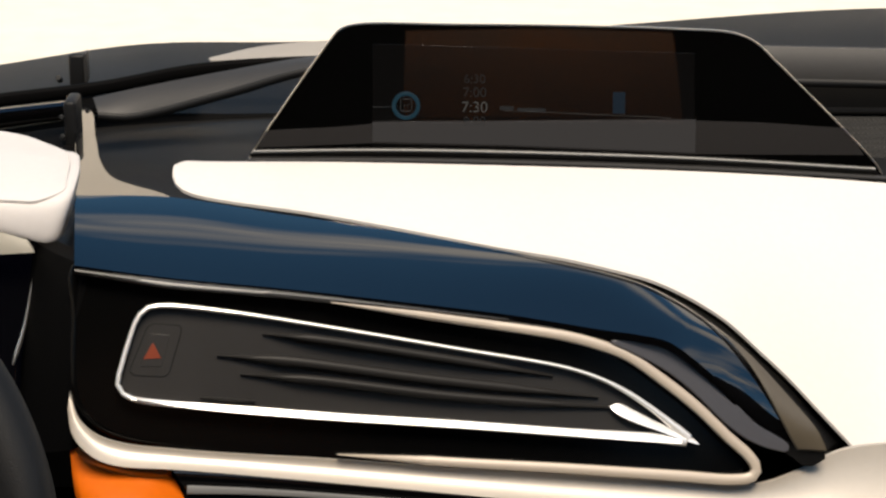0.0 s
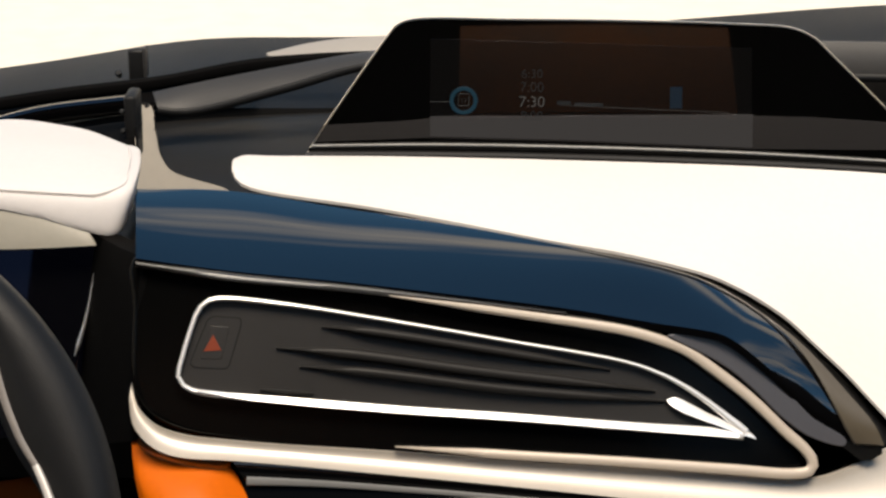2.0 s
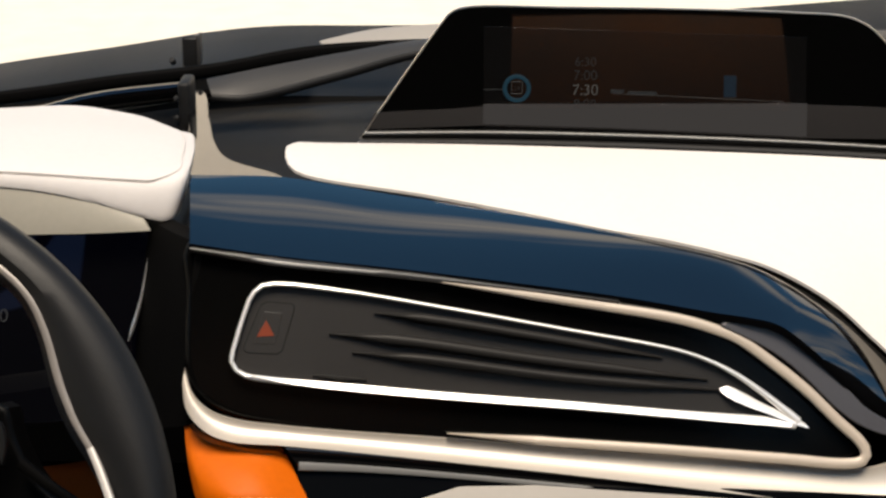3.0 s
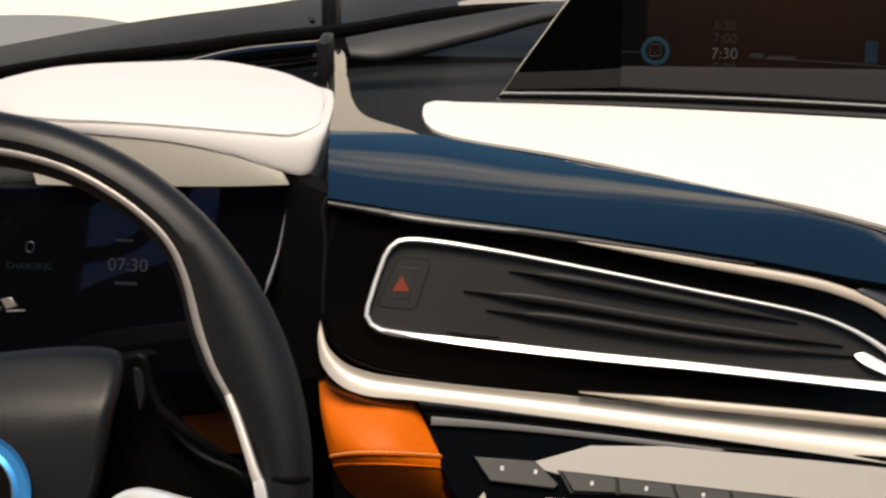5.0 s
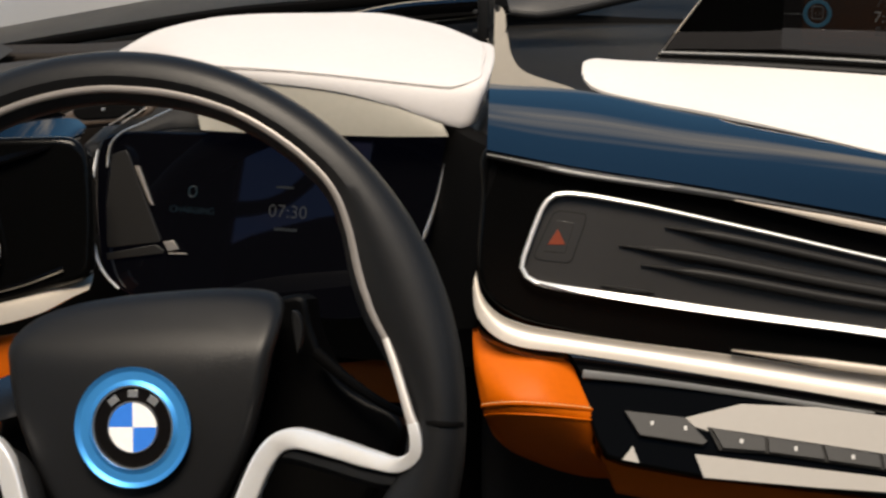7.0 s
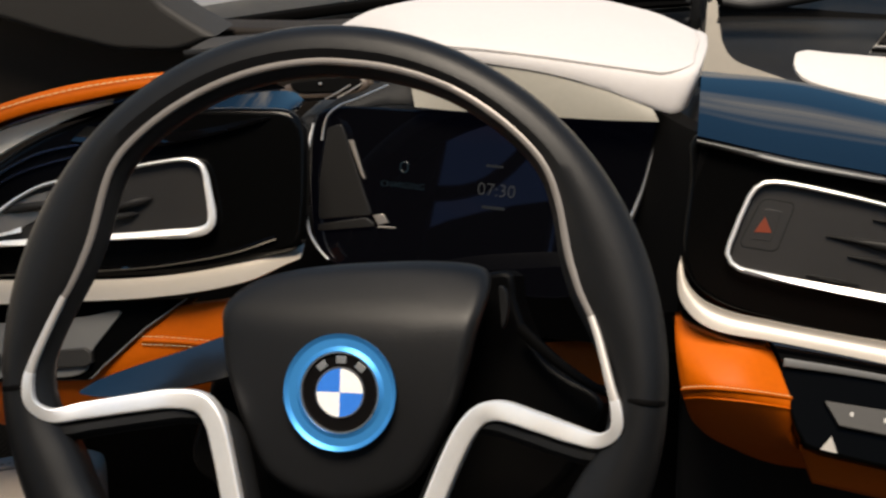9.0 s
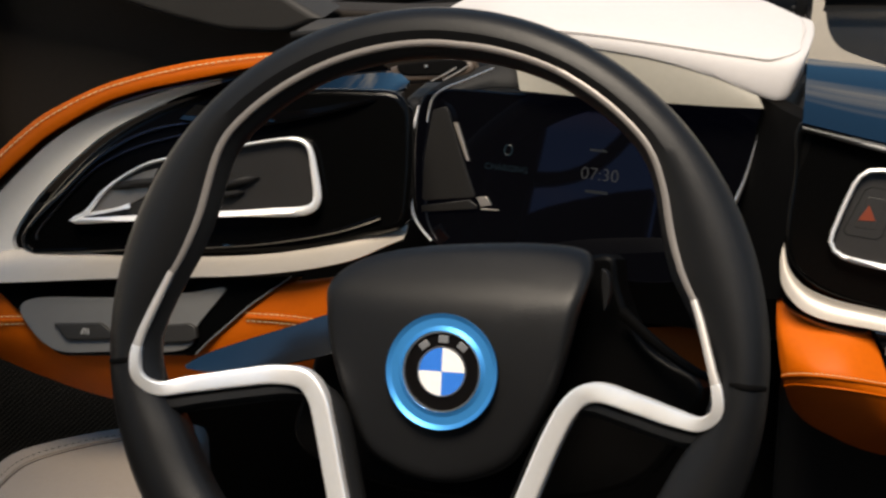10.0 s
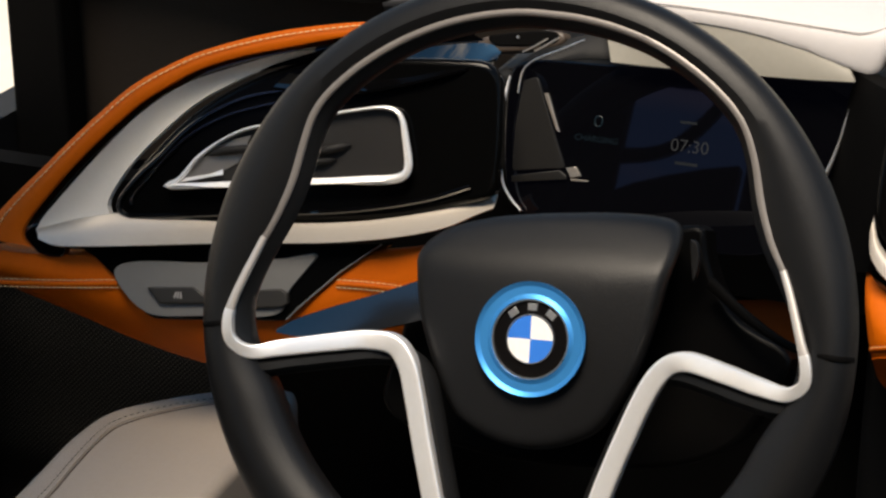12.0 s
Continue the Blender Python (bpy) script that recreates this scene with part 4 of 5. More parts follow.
part("rim_inlay", tube(upper, blend([(0, 4), (0.1, 5), (0.5, 4.4), (0.9, 5), (1, 4)], 91), 4, WHEEL.n), WHEEL_METAL_SHADED, wheel, "satin metal line inside the rim")
SPOKES = {
    1: [(158.6, 52, 9.5), (162.8, 41, 10.5), (167.8, 25, 12), (171.7, 12, 13), (174.8, 1.5, 13), (174.6, -10, 11), (165.5, -16.5, 6), (147, -14.5, -4), (123.6, -10, -20), (97, -5.5, -32), (86, -9, -36), (78, -17.5, -37), (70, -33, -38), (61.5, -54, -39), (51.5, -81, -40), (36.5, -128, -42), (26, -163, -44)],
    -1: [(159, 52, 9.5), (165, 39, 10.5), (171, 25, 12), (176, 12, 13), (178.5, 0.5, 13), (177, -11.5, 11), (167, -18.5, 6), (149, -15.5, -4), (125, -11, -20), (104.5, -8, -32), (87.5, -10, -36), (79, -20, -37), (73, -40, -38), (67, -66, -39), (59, -98, -40), (49, -137, -42), (40.5, -171, -44)],
}
for s in (1, -1):
    path = curve(WHEEL.line([(CX + s * u, v, w) for u, v, w in SPOKES[s]]), 120)
    wide = blend([(0, 4.2), (0.12, 5.2), (0.19, 7.2), (0.3, 10.5), (0.5, 12.5), (1, 13)], 120)
    part("spoke_tip", tube(path[:19], wide[:19], 5, WHEEL.n, m=16, square=0.6), WHEEL_METAL_MID, wheel, "satin metal spoke end along the rim")
    part("spoke_trim", tube(path[17:], wide[17:], blend([(0, 5.2), (0.16, 9), (0.3, 11), (1, 11)], 103), WHEEL.n, m=28, square=0.3), WHEEL_METAL_LIT, wheel, "satin metal spoke blade")
    under = [(u - 9 if k > 10 else u + 2 - k, v - 9 if k > 4 else v - 4, w - 10) for k, (u, v, w) in enumerate(SPOKES[s]) if k > 5]
    low = WHEEL.line([(CX + s * u, v, w) for u, v, w in [(188, -16, -4), (177, -22, -5)] + under])
    part("spoke_body", tube(curve(low, 70), 13, 18, WHEEL.n), SOFT_BLACK, wheel, "soft black spoke body")
    turn = radians(-2.2 if s > 0 else -5.0)
    part("rim_joint", tube(curve([WHEEL.at(CX + s * (RO - 1 - 25 * k / 10) * math.cos(turn), CY + (RO - 1 - 25 * k / 10) * math.sin(turn) + 2.0 * (k / 10) ** 2, 15 * math.sqrt(max(0.0, 1 - ((k - 5) / 5.2) ** 2))) for k in range(11)], 24), 3.4, 1.2, WHEEL.n), DULL_BLACK, wheel, "dark joint in the rim leather")
PAD = [(-83, 36), (-84, 46), (-80, 55), (-69, 64), (-50, 71), (-25, 75.5), (12, 79), (47, 80.5), (70, 79), (78, 76), (82, 69), (82, 57), (79, 40), (74, 16), (67, -9), (55, -36), (42, -54), (24, -64), (3, -69), (-19, -67), (-36, -61), (-50, -52), (-62, -33), (-72, -10), (-80, 15)]


def pad_height(u, v):
    """Front of the airbag cover: gently crowned, folded back above a soft crease."""
    fold = math.log1p(math.exp((v - 46) / 4)) * 4
    return -5 - 6 * (u / 85) ** 2 - 4 * ((v - 5) / 75) ** 2 - 0.70 * fold


ring = [(p.x, p.y) for p in curve([(u, v, 0) for u, v in PAD], 140, True)]
cover = []
for k, drop in ((0.84, 46), (0.965, 18), (0.99, 10), (0.985, 5), (0.965, 2.2), (0.94, 0.7), (0.91, 0.1), (0.87, 0), (0.8, 0), (0.7, 0), (0.58, 0), (0.46, 0), (0.34, 0), (0.2, 0), (0.0, 0)):
    cover.append([HUB.at(u * k, 6 + (v - 6) * k, pad_height(u * k, 6 + (v - 6) * k) - drop) for u, v in ring])
part("airbag_pad", grid(cover, close_cols=True), BLACK_LEATHER, wheel, "black leather airbag pad", 60)
emblem = part("emblem", plate(HUB, [(34 * math.cos(2 * math.pi * i / 64), 34 * math.sin(2 * math.pi * i / 64)) for i in range(64)], -9, -1.2, 0.5), BLACK_ENAMEL, wheel, "round blue, white and black emblem")


def disc(fr, r0, r1, w, a0=0.0, a1=360.0, n=48, dip=0.0):
    """A flat or dished ring or sector of a ring."""
    full = a1 - a0 >= 360
    rows = []
    for i in range(n if full else n + 1):
        a = radians(a0 + (a1 - a0) * i / n)
        row = []
        for k in range(7):
            r = r0 + (r1 - r0) * k / 6
            row.append(fr.at(r * math.cos(a), r * math.sin(a), w - dip * math.sin(math.pi * k / 6)))
        row.append(fr.at(r1 * math.cos(a), r1 * math.sin(a), w - 1.5))
        row.append(fr.at(r0 * math.cos(a), r0 * math.sin(a), w - 1.5))
        rows.append(row)
    return grid(rows, close_rows=full, close_cols=True, caps=not full)


part("emblem_ring", disc(HUB, 24.5, 35, 1.2, dip=2.0, n=72), BLUE, emblem, "blue anodised outer ring")
part("emblem_edge", disc(HUB, 23.4, 24.6, 0.6, n=72), CHROME, emblem)
part("emblem_edge", disc(HUB, 14.4, 15.2, 0.2, n=60), CHROME, emblem)
for k in range(4):
    part("emblem_quarter", disc(HUB, 0.4, 14.4, 0.0, 90 * k, 90 * k + 90, 16), BLUE_ENAMEL if k % 2 else WHITE_ENAMEL, emblem)
for a in (128, 90, 52):
    c, s = math.cos(radians(a)), math.sin(radians(a))
    box = [(19.5 * c + x * s + y * c, 19.5 * s - x * c + y * s) for x, y in ((-3, -2.2), (3, -2.2), (3, 2.2), (-3, 2.2))]
    part("emblem_mark", plate(HUB, box, -1.3, -0.6, 0.2), SATIN, emblem)

column = thing("steering_column", HUB.at(0, -10, -120), "black steering column shroud behind the wheel", "steering column")
part("shroud", plate(HUB, [(-60, 60), (60, 72), (84, 74), (88, 57), (98, 33), (108, 20), (123, 10.5), (137, 4), (145, -5), (139, -20), (110, -62), (60, -80), (-60, -80), (-122, -56), (-114, -10), (-105, 25), (-86, 52)], -104, -75, 4, 110), SHROUD, column, "soft black shroud")
part("paddle_edge", plate(HUB, [(84, 66), (88, 64), (90, 52), (87, 40), (85, 50)], -52, -46, 1, 30), SOFT_BLACK, column, "edge of the shift paddle")
stalk = thing("column_stalk", HUB.at(-110, 5, -40), "glossy black column stalk mirroring the sky", "column stalk")
part("stalk_arm", band(HUB.line([(-184, -9, -34), (-172, -2, -35), (-150, 7, -38), (-114, 20, -42), (-74, 36, -50)]), HUB.line([(-183, -11, -32), (-168, -12, -30), (-130, -7, -28), (-95, 1, -30), (-66, 10, -34)]), HUB.n, 0.5, 7, 40), STALK, stalk)
stalk = thing("column_stalk", HUB.at(140, 10, -40), "black column stalk tip behind the spoke", "column stalk")
part("stalk_arm", tube(curve(HUB.line([(95, 40, -60), (120, 22, -50), (145, 8, -42), (168, 0, -36)]), 30), blend([(0, 8), (0.8, 5), (1, 2)], 30), 6, HUB.n), DULL_BLACK, stalk)

# Darker orange here carries the shade under the instruments.
part("knee_pad", band([(-0.44, 1.345, 0.505), (-0.36, 1.342, 0.506), (-0.28, 1.336, 0.512)], [(-0.44, 1.330, 0.468), (-0.36, 1.327, 0.470), (-0.28, 1.32, 0.474)], (0, -1, 0.1), 4, 10, 40), ORANGE_SHADED, dashboard, "orange leather knee pad behind the column, shade put into its colour")
part("knee_panel", band([(-0.49, 1.300, 0.585), (-0.38, 1.300, 0.585), (-0.25, 1.29, 0.588)], [(-0.49, 1.308, 0.512), (-0.38, 1.308, 0.512), (-0.25, 1.301, 0.516)], (0, -1, 0.3), 2, 8, 30), SOFT_BLACK, dashboard, "soft black panel above the knee pad")
part("knee_catch", plate(Frame((0, 1.262, 0), 0, 0), [(-341, 573), (-333, 571), (-312, 573), (-312, 578)], -20, 4, 0.6), SATIN, dashboard, "satin metal catch")

# ---- dashboard, driver's door side ----
arc_out = [(-266, -92), (-254, -75), (-243, -62), (-221, -39), (-201, -17.5), (-178, 5.6), (-155, 26), (-130, 41), (-112, 50), (-81, 61), (-49, 69.7), (-8, 77), (16, 80), (72, 88)]
arc_in = [(-226, -96), (-231.5, -91), (-232, -85), (-228, -76.5), (-208, -49), (-188, -25.6), (-168, -5), (-148, 13.4), (-128, 27), (-108, 38.8), (-79, 49.7), (-47, 58), (-6.6, 67.5), (17, 72), (78, 80)]
part("side_bolster", band(LEFT.line(arc_out, -4), LEFT.line(arc_in, 0), LEFT.n, 3, 8, 110), ORANGE, dashboard, "orange leather roll with pale stitching")
mid = [(p.x * 0.68 + q.x * 0.32, p.y * 0.68 + q.y * 0.32) for p, q in zip(curve([(*p, 0) for p in arc_out], 60), curve([(*p, 0) for p in arc_in], 60))]
stitches([curve(LEFT.line(mid, 1.4), 200)], LEFT.n, 3.2, 1.6, THREAD_GOLD, dashboard, "pale stitching along the orange roll", 1.0)
part("shadow_gap", band(LEFT.line([(u - 2, v + 1) for u, v in arc_in[3:]], -9), LEFT.line([(u + 16, v - 8) for u, v in arc_in[3:]], -9), LEFT.n, 1, 6, 80), GLOSS, dashboard, "black lacquered groove")
part("groove_bead", tube(curve(LEFT.line([(u + 3.5, v - 2.5) for u, v in arc_in[2:-1]], -5.5), 90), 2.6, 3, LEFT.n), GLOSS, dashboard, "glossy black bead")
part("arm_tip", plate(LEFT, [(-232, -86), (-221, -79), (-214, -92), (-200, -93), (-201, -101), (-216, -102), (-226, -96)], -12, -3, 1.5, 40), GLOSS, dashboard, "glossy black tip of the groove")
arm_out = [(-220.5, -84), (-218, -77.5), (-206.5, -62), (-186.6, -37.6), (-167, -15), (-147, 5.4), (-127, 21), (-107, 32), (-78, 43), (-54, 51), (-24, 57.7)]
arm_in = [(-168, -71), (-172, -62), (-163, -42), (-149, -23), (-135, -8), (-125, 2), (-109, 16), (-81, 33), (-57, 44.5), (-26, 56.5)]
part("accent_arm", band(LEFT.line(arm_out, 2), LEFT.line(arm_in, -9), LEFT.n, -2.5, 10, 90), ARM_PAINT, dashboard, "champagne metal arm round the driver's vent")
low_top = [(-221, -83, 2), (-195, -75, -1), (-164, -68, -8), (-80, -68, -10), (2, -62, -10), (42, -55, -12), (82, -44, -16), (98, -38, -22), (108, -34, -28)]
low_bottom = [(-218, -90, 4), (-205, -93, 8), (-180, -92, 10), (-79, -82, 12), (3, -75, 12), (51, -67, 10), (79, -59, 4), (98, -49, -6), (108, -44, -14)]
part("accent_strip", band(LEFT.line(low_top), LEFT.line(low_bottom), LEFT.n, -3, 8, 90), STRIP, dashboard, "champagne metal strip under the driver's vent")
part("vent_surround", plate(LEFT, [(-164, -70), (-166, -62), (-161, -50), (-145, -27), (-126, -5), (-110, 10), (-86, 27), (-58, 41), (-30, 51), (14, 55), (74, 58), (98, 57), (106, 50), (109, 40), (111, -16), (108, -35), (82, -44), (42, -55), (-80, -67)], -24, -10, 5, 130), PANEL_BLACK, dashboard, "black lacquered panel round the driver's vent")
ridge = curve(LEFT.line([(-155, -69), (-162, -66), (-163.5, -61), (-160, -53), (-151.5, -41.5), (-134, -23.5), (-116, -4), (-96, 10.5), (-72, 22), (-39, 29.5), (-6, 35)], -9), 80)
inner_ridge = curve(LEFT.line([(-153, -61), (-154.5, -57), (-152, -52), (-143, -40.5), (-127.5, -22), (-111.5, -6.5), (-87, 7.6), (-63, 16), (-38, 22.4), (2, 31)], -9), 80)
part("surround_ridge", tube(ridge, 3.4, 6, LEFT.n), RIDGE, dashboard, "glossy black ridge")
part("surround_ridge", tube(inner_ridge, 3.0, 5, LEFT.n), RIDGE, dashboard, "glossy black ridge")
part("lower_ridge", tube(curve(LEFT.line([(-155, -69), (-124, -66.5), (-83, -62), (-25, -57), (16, -51.5), (64, -40.5), (92, -30)], -9), 60), 4, 6, LEFT.n), GLOSS, dashboard, "glossy black ridge")
part("trim_panel", band(LEFT.line([(-52, 30, -1), (-10, 28, -2), (36, 37, -4), (84, 52, -9), (100, 61, -34)]), LEFT.line([(-34, 52, -20), (10, 58, -30), (74, 71, -50), (90, 72, -60), (101, 66, -44)]), UP, 0.4, 4, 50), GLOSS, dashboard, "black lacquered trim mirroring the sky")
L_RING = [(-126, -45), (-118, -41), (-113, -36), (-104, -24), (-88, -11), (-72, -2), (-55, 3), (-27, 9), (1, 15.8), (14, 18.5), (25, 20.4), (33, 20.4), (39, 18), (42.6, 12.5), (45.2, 2), (47.6, -9), (49, -18), (48, -23.5), (44, -27), (36, -29), (16, -31), (-16, -34), (-82, -41)]
side_vent = air_vent(LEFT, L_RING, lambda n: blend([(0, 4), (0.08, 3), (0.15, 2.3), (0.42, 2.5), (0.5, 5), (0.58, 6.5), (0.64, 6.5), (0.7, 4.5), (1, 4)], n), [([(-99, -21.5), (-87, -18), (-67, -14.5), (-30, -10)], 6), ([(6, -7), (-5, -10), (-14, -13), (-28, -17)], 6), ([(-4, -18), (-12, -19.5), (-20, -21), (-30, -23)], 4)], [(-121, -43), (-100, -41), (-82, -39), (-16, -32), (20, -28), (34, -26.5)], "tapering driver's air vent with a chrome frame")
part("end_plate", plate(LEFT, [(-115, -39.5), (-106, -28), (-95, -17), (-77, -8), (-66, -5), (-70, -15), (-74, -25), (-86, -32)], -4.2, -2.6, 0.5, 60, smooth=False), DARK_SATIN, side_vent, "satin metal end plate")
part("end_cap", band(LEFT.line([(-117, -39.5, -1), (-106, -37, -1), (-94, -34, -1), (-85, -30.5, -1)]), LEFT.line([(-117, -42, 0), (-106, -39.5, 1), (-94, -36.5, 1.5), (-84, -34, 1)]), LEFT.n, 0.6, 4, 30), BEZEL, side_vent, "chrome end piece")

switches = thing("light_switch_panel", LEFT.at(-90, -130), "grey satin switch panel with dark light switches", "switch panel")
part("panel", plate(LEFT, [(-198, -92), (-188, -92), (-80, -84), (0, -77), (36, -74), (5, -96), (-24, -124), (-32, -134), (-60, -136), (-128, -141), (-138, -137), (-147, -126), (-165, -110), (-177, -100), (-188, -94.5)], -40, -3, 1.5, 90, smooth=False), PANEL_BLACK, switches, "black lacquered panel")
part("panel_edge", tube(curve(LEFT.line([(33, -74.5), (5, -96), (-24, -124), (-32, -133)], -3.4), 40, False, False), 1.3, 1.3, LEFT.n, m=8), GREY_INLAY, switches, "bright edge of the panel")
part("inlay", plate(LEFT, [(-161, -109), (-155, -103), (-90, -97), (-37, -90), (-12, -85), (-18, -95), (-27, -107), (-32, -115), (-34, -126), (-42, -131), (-88, -135), (-128, -138), (-138, -135), (-150, -126)], -4, 0, 0.8, 80), GREY_INLAY, switches, "grey satin inlay")
knob = part("rocker_switch", plate(LEFT, [(-134, -118), (-100, -115), (-94, -119), (-89, -121), (-90, -126), (-124, -129)], -2, 4, 1.2, 50, smooth=False), BUTTON, switches, "dark light switch")
for k in range(3):
    part("switch_mark", plate(LEFT, [(-114 + k * 2.6, -124), (-113 + k * 2.6, -124), (-111.5 + k * 1.6, -119.5), (-112.2 + k * 1.6, -119.5)], 3.9, 4.2, 0.1), MARK_WHITE, knob)
part("rocker_switch", plate(LEFT, [(-72, -116), (-36, -111), (-31, -114), (-30, -121), (-34, -124), (-70, -128)], -2, 4, 1.2, 50, smooth=False), BUTTON, switches, "dark switch")

top = curve(LEFT.line([(-262, -98), (-240, -100), (-190, -98), (-140, -95), (-80, -91), (0, -84), (40, -78), (70, -73), (112, -74)], -7), 80)
low = curve(LEFT.line([(-262, -128), (-202, -146), (-158, -160), (-115, -171), (-85, -175), (-40, -172), (9, -162), (60, -150), (112, -130)], -7), 80)
rows = []
for p, q in zip(top, low):
    ring = [p - LEFT.n * 0.05, p - LEFT.n * 0.004]
    for k in range(1, 25):
        f = k / 24
        ring.append(p.lerp(q, f) - LEFT.n * (0.034 * max(0.0, (f - 0.3) / 0.7) ** 2.2))
    ring.append(ring[-1] - LEFT.n * 0.04)
    rows.append(ring)
part("knee_pad", grid(rows, close_cols=True, caps=True), ORANGE, dashboard, "orange leather panel under the driver's vent", 60)
for pts in ([(-258, -122), (-204, -119), (-157, -115)], [(2, -102), (30, -102), (66, -104), (95, -108)]):
    s1 = curve(LEFT.line(pts, -5.2), 30)
    s2 = [p - LEFT.v * 0.0055 for p in s1]
    part("seam_roll", tube([(a + b) / 2 for a, b in zip(s1, s2)], 3.2, 2.0, LEFT.n), ORANGE, dashboard)
    stitches([s1, s2], LEFT.n, 2.6, 1.3, THREAD_GOLD, dashboard, "pale double seam stitching")

# ---- driver's door, pillar and seat ----
def dotted(name, base, dot, pitch):
    """Dark fabric woven in a regular grid of small raised dots."""
    m = material(name, base, 0.6, vary=0.15, spec=0.15)
    n, l = m.node_tree.nodes, m.node_tree.links
    tc, turn, dots, edge, mixd = (n.new(k) for k in ("ShaderNodeTexCoord", "ShaderNodeMapping", "ShaderNodeTexVoronoi", "ShaderNodeMapRange", "ShaderNodeMix"))
    turn.inputs["Rotation"].default_value = (0, radians(45), 0)
    dots.inputs["Randomness"].default_value, dots.inputs["Scale"].default_value = 0.0, 1.0 / pitch
    edge.inputs["From Min"].default_value, edge.inputs["From Max"].default_value = 0.42, 0.22
    mixd.data_type = "RGBA"
    mixd.inputs[6].default_value, mixd.inputs[7].default_value = (*base, 1), (*dot, 1)
    l.new(tc.outputs["Object"], turn.inputs["Vector"])
    l.new(turn.outputs["Vector"], dots.inputs["Vector"])
    l.new(dots.outputs["Distance"], edge.inputs["Value"])
    l.new(edge.outputs["Result"], mixd.inputs[0])
    l.new(mixd.outputs[2], n["Principled BSDF"].inputs["Base Color"])
    bump = n.new("ShaderNodeBump")
    bump.inputs["Strength"].default_value, bump.inputs["Distance"].default_value = 0.6, 0.001
    l.new(edge.outputs["Result"], bump.inputs["Height"])
    l.new(bump.outputs["Normal"], n["Principled BSDF"].inputs["Normal"])
    return m


WEAVE = dotted("black_woven_mesh", (0.004, 0.004, 0.004), (0.034, 0.032, 0.029), 0.0032)
kick = thing("kick_panel", (-0.85, 1.33, 0.2), "black woven mesh panel in the driver's footwell", "kick panel")
part("mesh_face", band([(-1.06, 1.325, 0.47), (-0.85, 1.325, 0.46), (-0.74, 1.325, 0.45)], [(-1.06, 1.325, 0.19), (-0.85, 1.325, 0.19), (-0.74, 1.325, 0.19)], (0, -1, 0), 4, 8, 30), WEAVE, kick, "black woven mesh")
part("panel_frame", bar((-1.06, 1.315, 0.180), (-0.74, 1.345, 0.195), 0.004), DULL_BLACK, kick, "black lower frame")
MESH = material("black_mesh_fabric", (0.022, 0.021, 0.020), 0.6, grain=1.0, grain_scale=330, vary=0.15)
door = thing("car_door", (-0.96, 0.6, 0.2), "black driver's door trimmed with perforated fabric", "car door")
part("door_panel", bar((-1.05, -0.5, 0.2), (-1.0, 1.30, 0.545), 0.02), MESH, door, "perforated black fabric panel")
part("door_rail", bar((-1.06, -0.5, 0.56), (-1.005, 1.30, 0.597), 0.012), DULL_BLACK, door, "black upper rail")
PILLAR = Frame((0, 1.45, 0), 0, 0)
structure("trim_pillar", plate(PILLAR, [(-1045, 690), (-855, 675), (-803, 664), (-750, 656), (-698, 659), (-676, 667), (-661, 676), (-682, 685), (-714, 703), (-780, 900), (-1045, 900)], -40, 0, 6, 90, smooth=False), PILLAR_GREY, "dark grey windscreen pillar trim", "trim")
structure("trim_post", plate(PILLAR, [(-1056, 470), (-1056, 900), (-1000, 900), (-1000, 470)], -30, 3, 5), DULL_BLACK, "black window post ahead of the door", "trim")
structure("trim_side", plate(PILLAR, [(-1045, 460), (-1045, 720), (-860, 690), (-690, 670), (-600, 676), (-500, 690), (-480, 600), (-700, 500)], -70, -42, 4, 60, smooth=False), SIDE_BROWN, "black side panel below the pillar", "trim")
ledge = thing("demister_ledge", (-0.6, 1.44, 0.66), "dark grey plastic ledge beside the pillar", "ledge")
part("ledge_face", band([(-0.664, 1.45, 0.675), (-0.592, 1.45, 0.687), (-0.512, 1.45, 0.703), (-0.44, 1.46, 0.712)], [(-0.684, 1.44, 0.664), (-0.592, 1.44, 0.679), (-0.54, 1.44, 0.688), (-0.44, 1.45, 0.702)], (0, -0.8, 0.6), 1, 16, 30), GREY_PLASTIC, ledge)
part("ledge_lip", tube(curve([(-0.684, 1.44, 0.662), (-0.592, 1.44, 0.677), (-0.54, 1.44, 0.686), (-0.44, 1.45, 0.700)], 30), 5, 7, UP), SOFT_BLACK, ledge, "darker lower lip")

seat = thing("driver_seat", (-0.5, 0.8, 0.18), "beige leather driver's seat cushion with a piped edge", "car seat")
CUSHION = Frame((0, 0, 0.42), 0, 90)
edge = [(-765, 640), (-768, 900), (-770, 988), (-774, 1032), (-779, 1090), (-774, 1128), (-746, 1163), (-722, 1184), (-700, 1199), (-680, 1208), (-668, 1208), (-661, 1196), (-656, 1165), (-655, 1130), (-652, 1040), (-645, 900), (-640, 640)]
part("cushion", plate(CUSHION, offset2(edge, -6), -110, 0, 8, 140), SEAT, seat, "beige leather cushion", 60)
piping = curve(CUSHION.line([(-740, 640), (-748, 930), (-754, 1010), (-759, 1045), (-763, 1085), (-762, 1108), (-755, 1124), (-738, 1146), (-722, 1162), (-700, 1178), (-676, 1190)], 0.5), 90)
part("piping", tube(piping, 2.4, 2.4, UP), SEAT, seat, "leather piping")
stitches([[p + Vector((-0.0045, 0.0035, 0)) for p in piping]], UP, 3.2, 2.0, THREAD_DARK, seat, "grey stitching beside the piping")
part("seam_groove", tube([p + Vector((0.0028, -0.0022, -0.0004)) for p in piping], 1.2, 1.0, UP), TAN, seat, "dark groove along the piping")
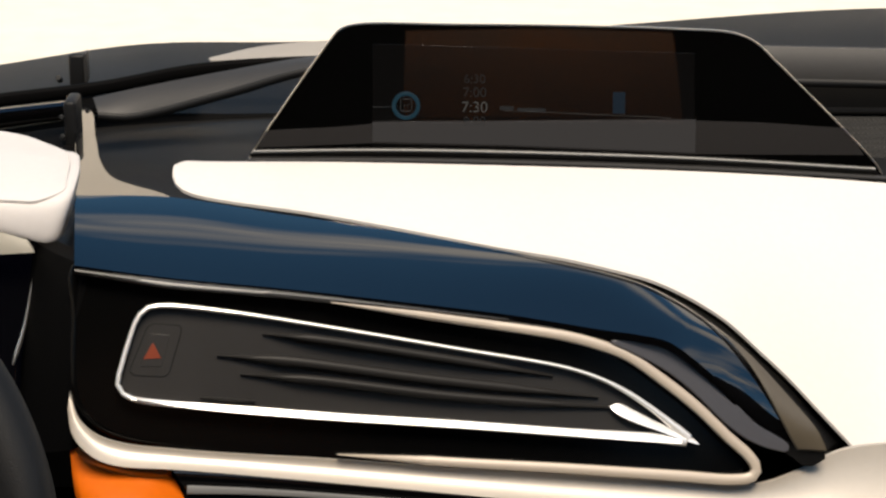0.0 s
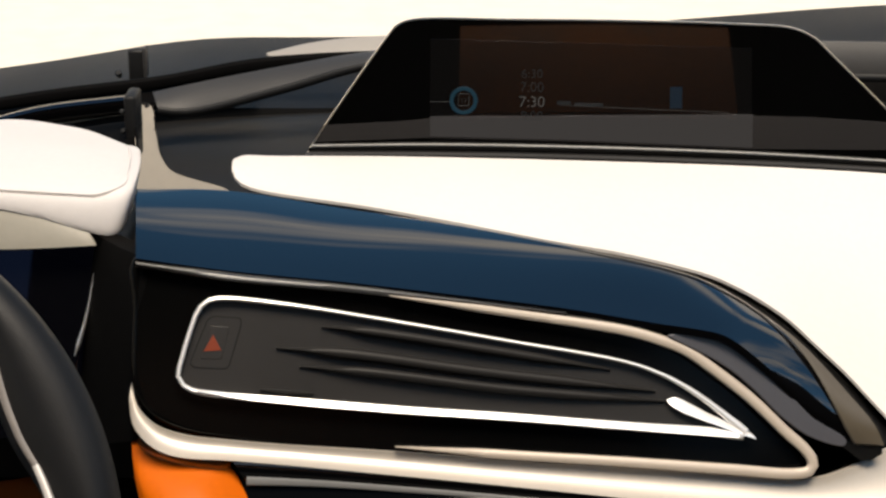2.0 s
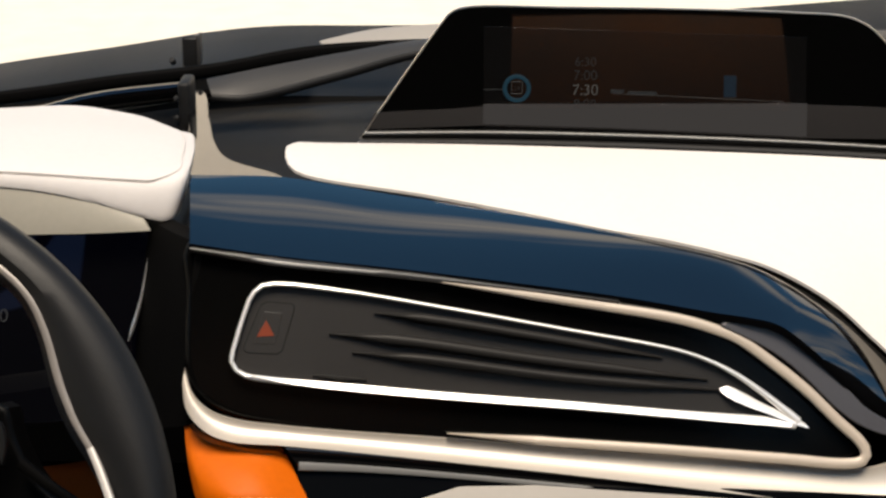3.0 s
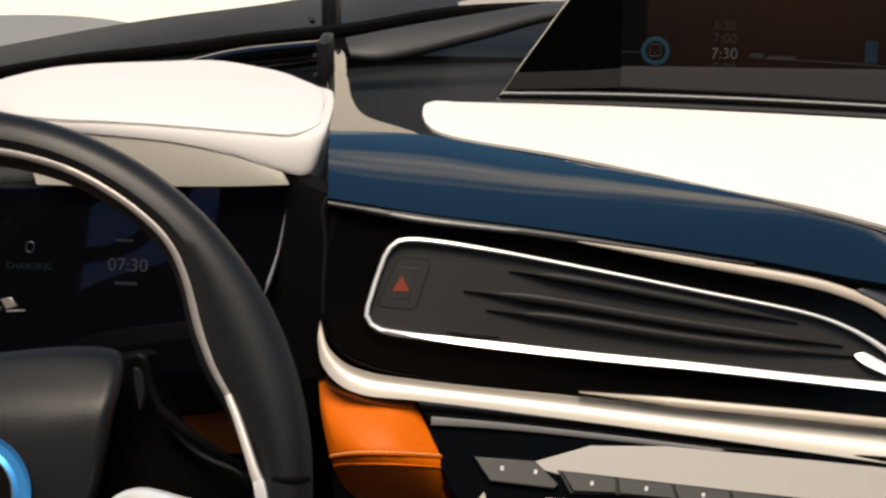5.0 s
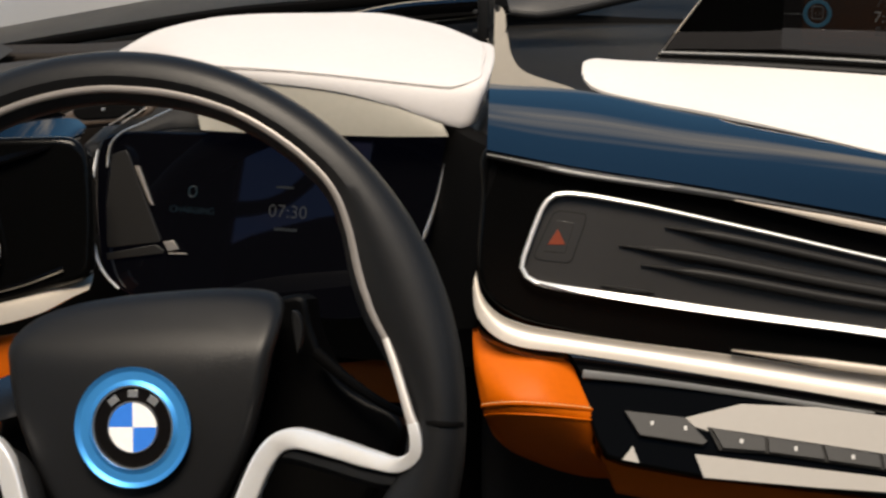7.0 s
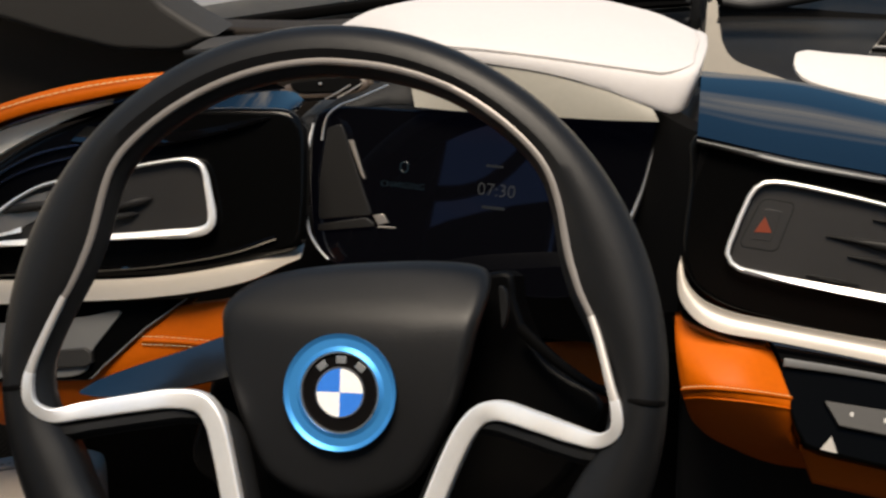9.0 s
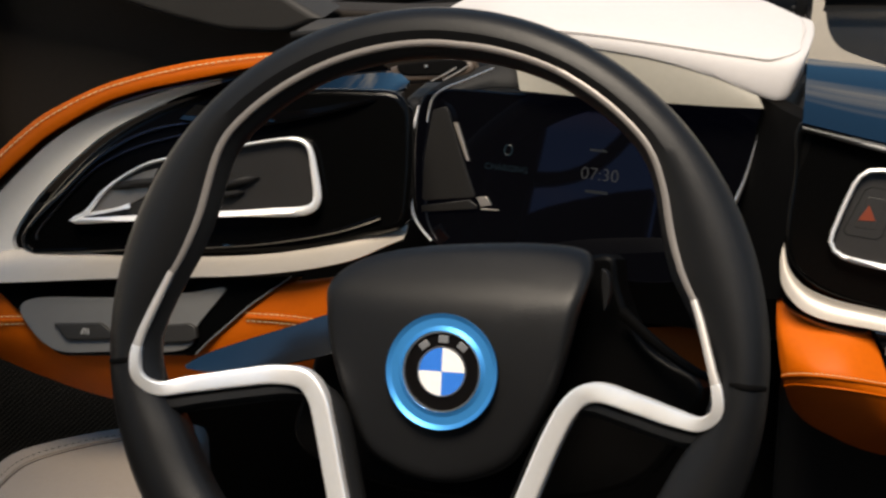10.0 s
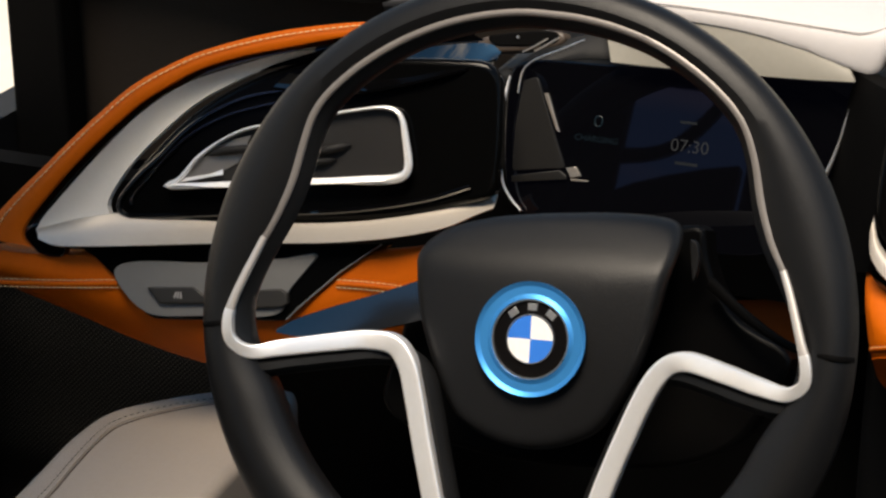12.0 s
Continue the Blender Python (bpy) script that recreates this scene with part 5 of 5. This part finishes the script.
part("seat_base", bar((-0.74, 0.55, 0.18), (-0.64, 1.12, 0.32), 0.02), SOFT_BLACK, seat)

# ---- passenger corner ----
grille = thing("speaker_grille", (0.36, 1.6, 0.66), "black perforated speaker grille beside the display", "speaker grille")
GRILLE = dotted("black_speaker_mesh", (0.004, 0.004, 0.004), (0.030, 0.029, 0.028), 0.0026)
part("grille_mesh", plate(Frame((0.33, 1.60, 0.66), 0, 40), [(-70, -40), (-48, 44), (120, 44), (120, -40)], -10, 0, 2, 40, smooth=False), GRILLE, grille, "perforated black mesh")
part("grille_frame", tube(curve(Frame((0.33, 1.60, 0.66), 0, 40).line([(-70, -40), (-48, 44), (120, 44)], 1), 40, False, False), 4, 5, (0, -0.6, 0.8)), DULL_BLACK, grille, "black frame")
ledge = thing("demister_ledge", (0.4, 1.7, 0.70), "dark grey plastic ledge on the passenger side", "ledge")
part("ledge_face", band([(0.22, 1.70, 0.732), (0.30, 1.70, 0.731), (0.40, 1.70, 0.729), (0.60, 1.70, 0.721)], [(0.22, 1.69, 0.706), (0.30, 1.69, 0.705), (0.40, 1.69, 0.703), (0.60, 1.69, 0.697)], (0, -1, 0.3), 2, 16, 20), GREY_PLASTIC, ledge)
part("ledge_lip", tube(curve([(0.22, 1.69, 0.704), (0.30, 1.69, 0.703), (0.40, 1.69, 0.701), (0.60, 1.69, 0.695)], 30), 5, 7, UP), SOFT_BLACK, ledge, "darker lower lip")

# ---- body outside the windscreen ----
WING_PAINT = material("silver_grey_body_paint", (0.21, 0.20, 0.185), 0.38, metal=0.2, vary=0.04, coat=0.5)
wing = thing("front_wing", (-0.86, 2.12, 0.0), "silver-grey painted front wing beyond the scuttle", "car wing")
wing_top = [(-0.60, 2.25, 0.540), (-0.63, 2.25, 0.548), (-0.68, 2.25, 0.5545), (-0.735, 2.25, 0.556), (-0.79, 2.25, 0.5545), (-0.87, 2.25, 0.549), (-0.94, 2.25, 0.533), (-1.0, 2.25, 0.512), (-1.12, 2.25, 0.462)]
part("wing_panel", band(wing_top, [(x, 2.05, z - 0.13) for x, y, z in wing_top], (0, -0.5, 0.85), 14, 16, 60, 14), WING_PAINT, wing, "curved silver-grey panel")
part("wing_liner", slab(-1.10, -0.64, 2.10, 2.14, 0.0, 0.40), DULL_BLACK, wing, "black inner liner")

# ---- distance ----
bm = bmesh.new()
low, high = [], []
for i in range(160):
    a = 2 * math.pi * i / 160
    h = 110 + 30 * noise.noise(Vector((3 * math.cos(a), 3 * math.sin(a), 0.3))) + 8 * noise.noise(Vector((14 * math.cos(a), 14 * math.sin(a), 1.7)))
    low.append(bm.verts.new((420 * math.cos(a), 420 * math.sin(a), -1)))
    high.append(bm.verts.new((470 * math.cos(a), 470 * math.sin(a), h)))
for i in range(160):
    j = (i + 1) % 160
    bm.faces.new((low[i], low[j], high[j], high[i]))
bmesh.ops.recalc_face_normals(bm, faces=bm.faces[:])
structure("backdrop", bm, GROUND, "distant pale dry hills", "hills")
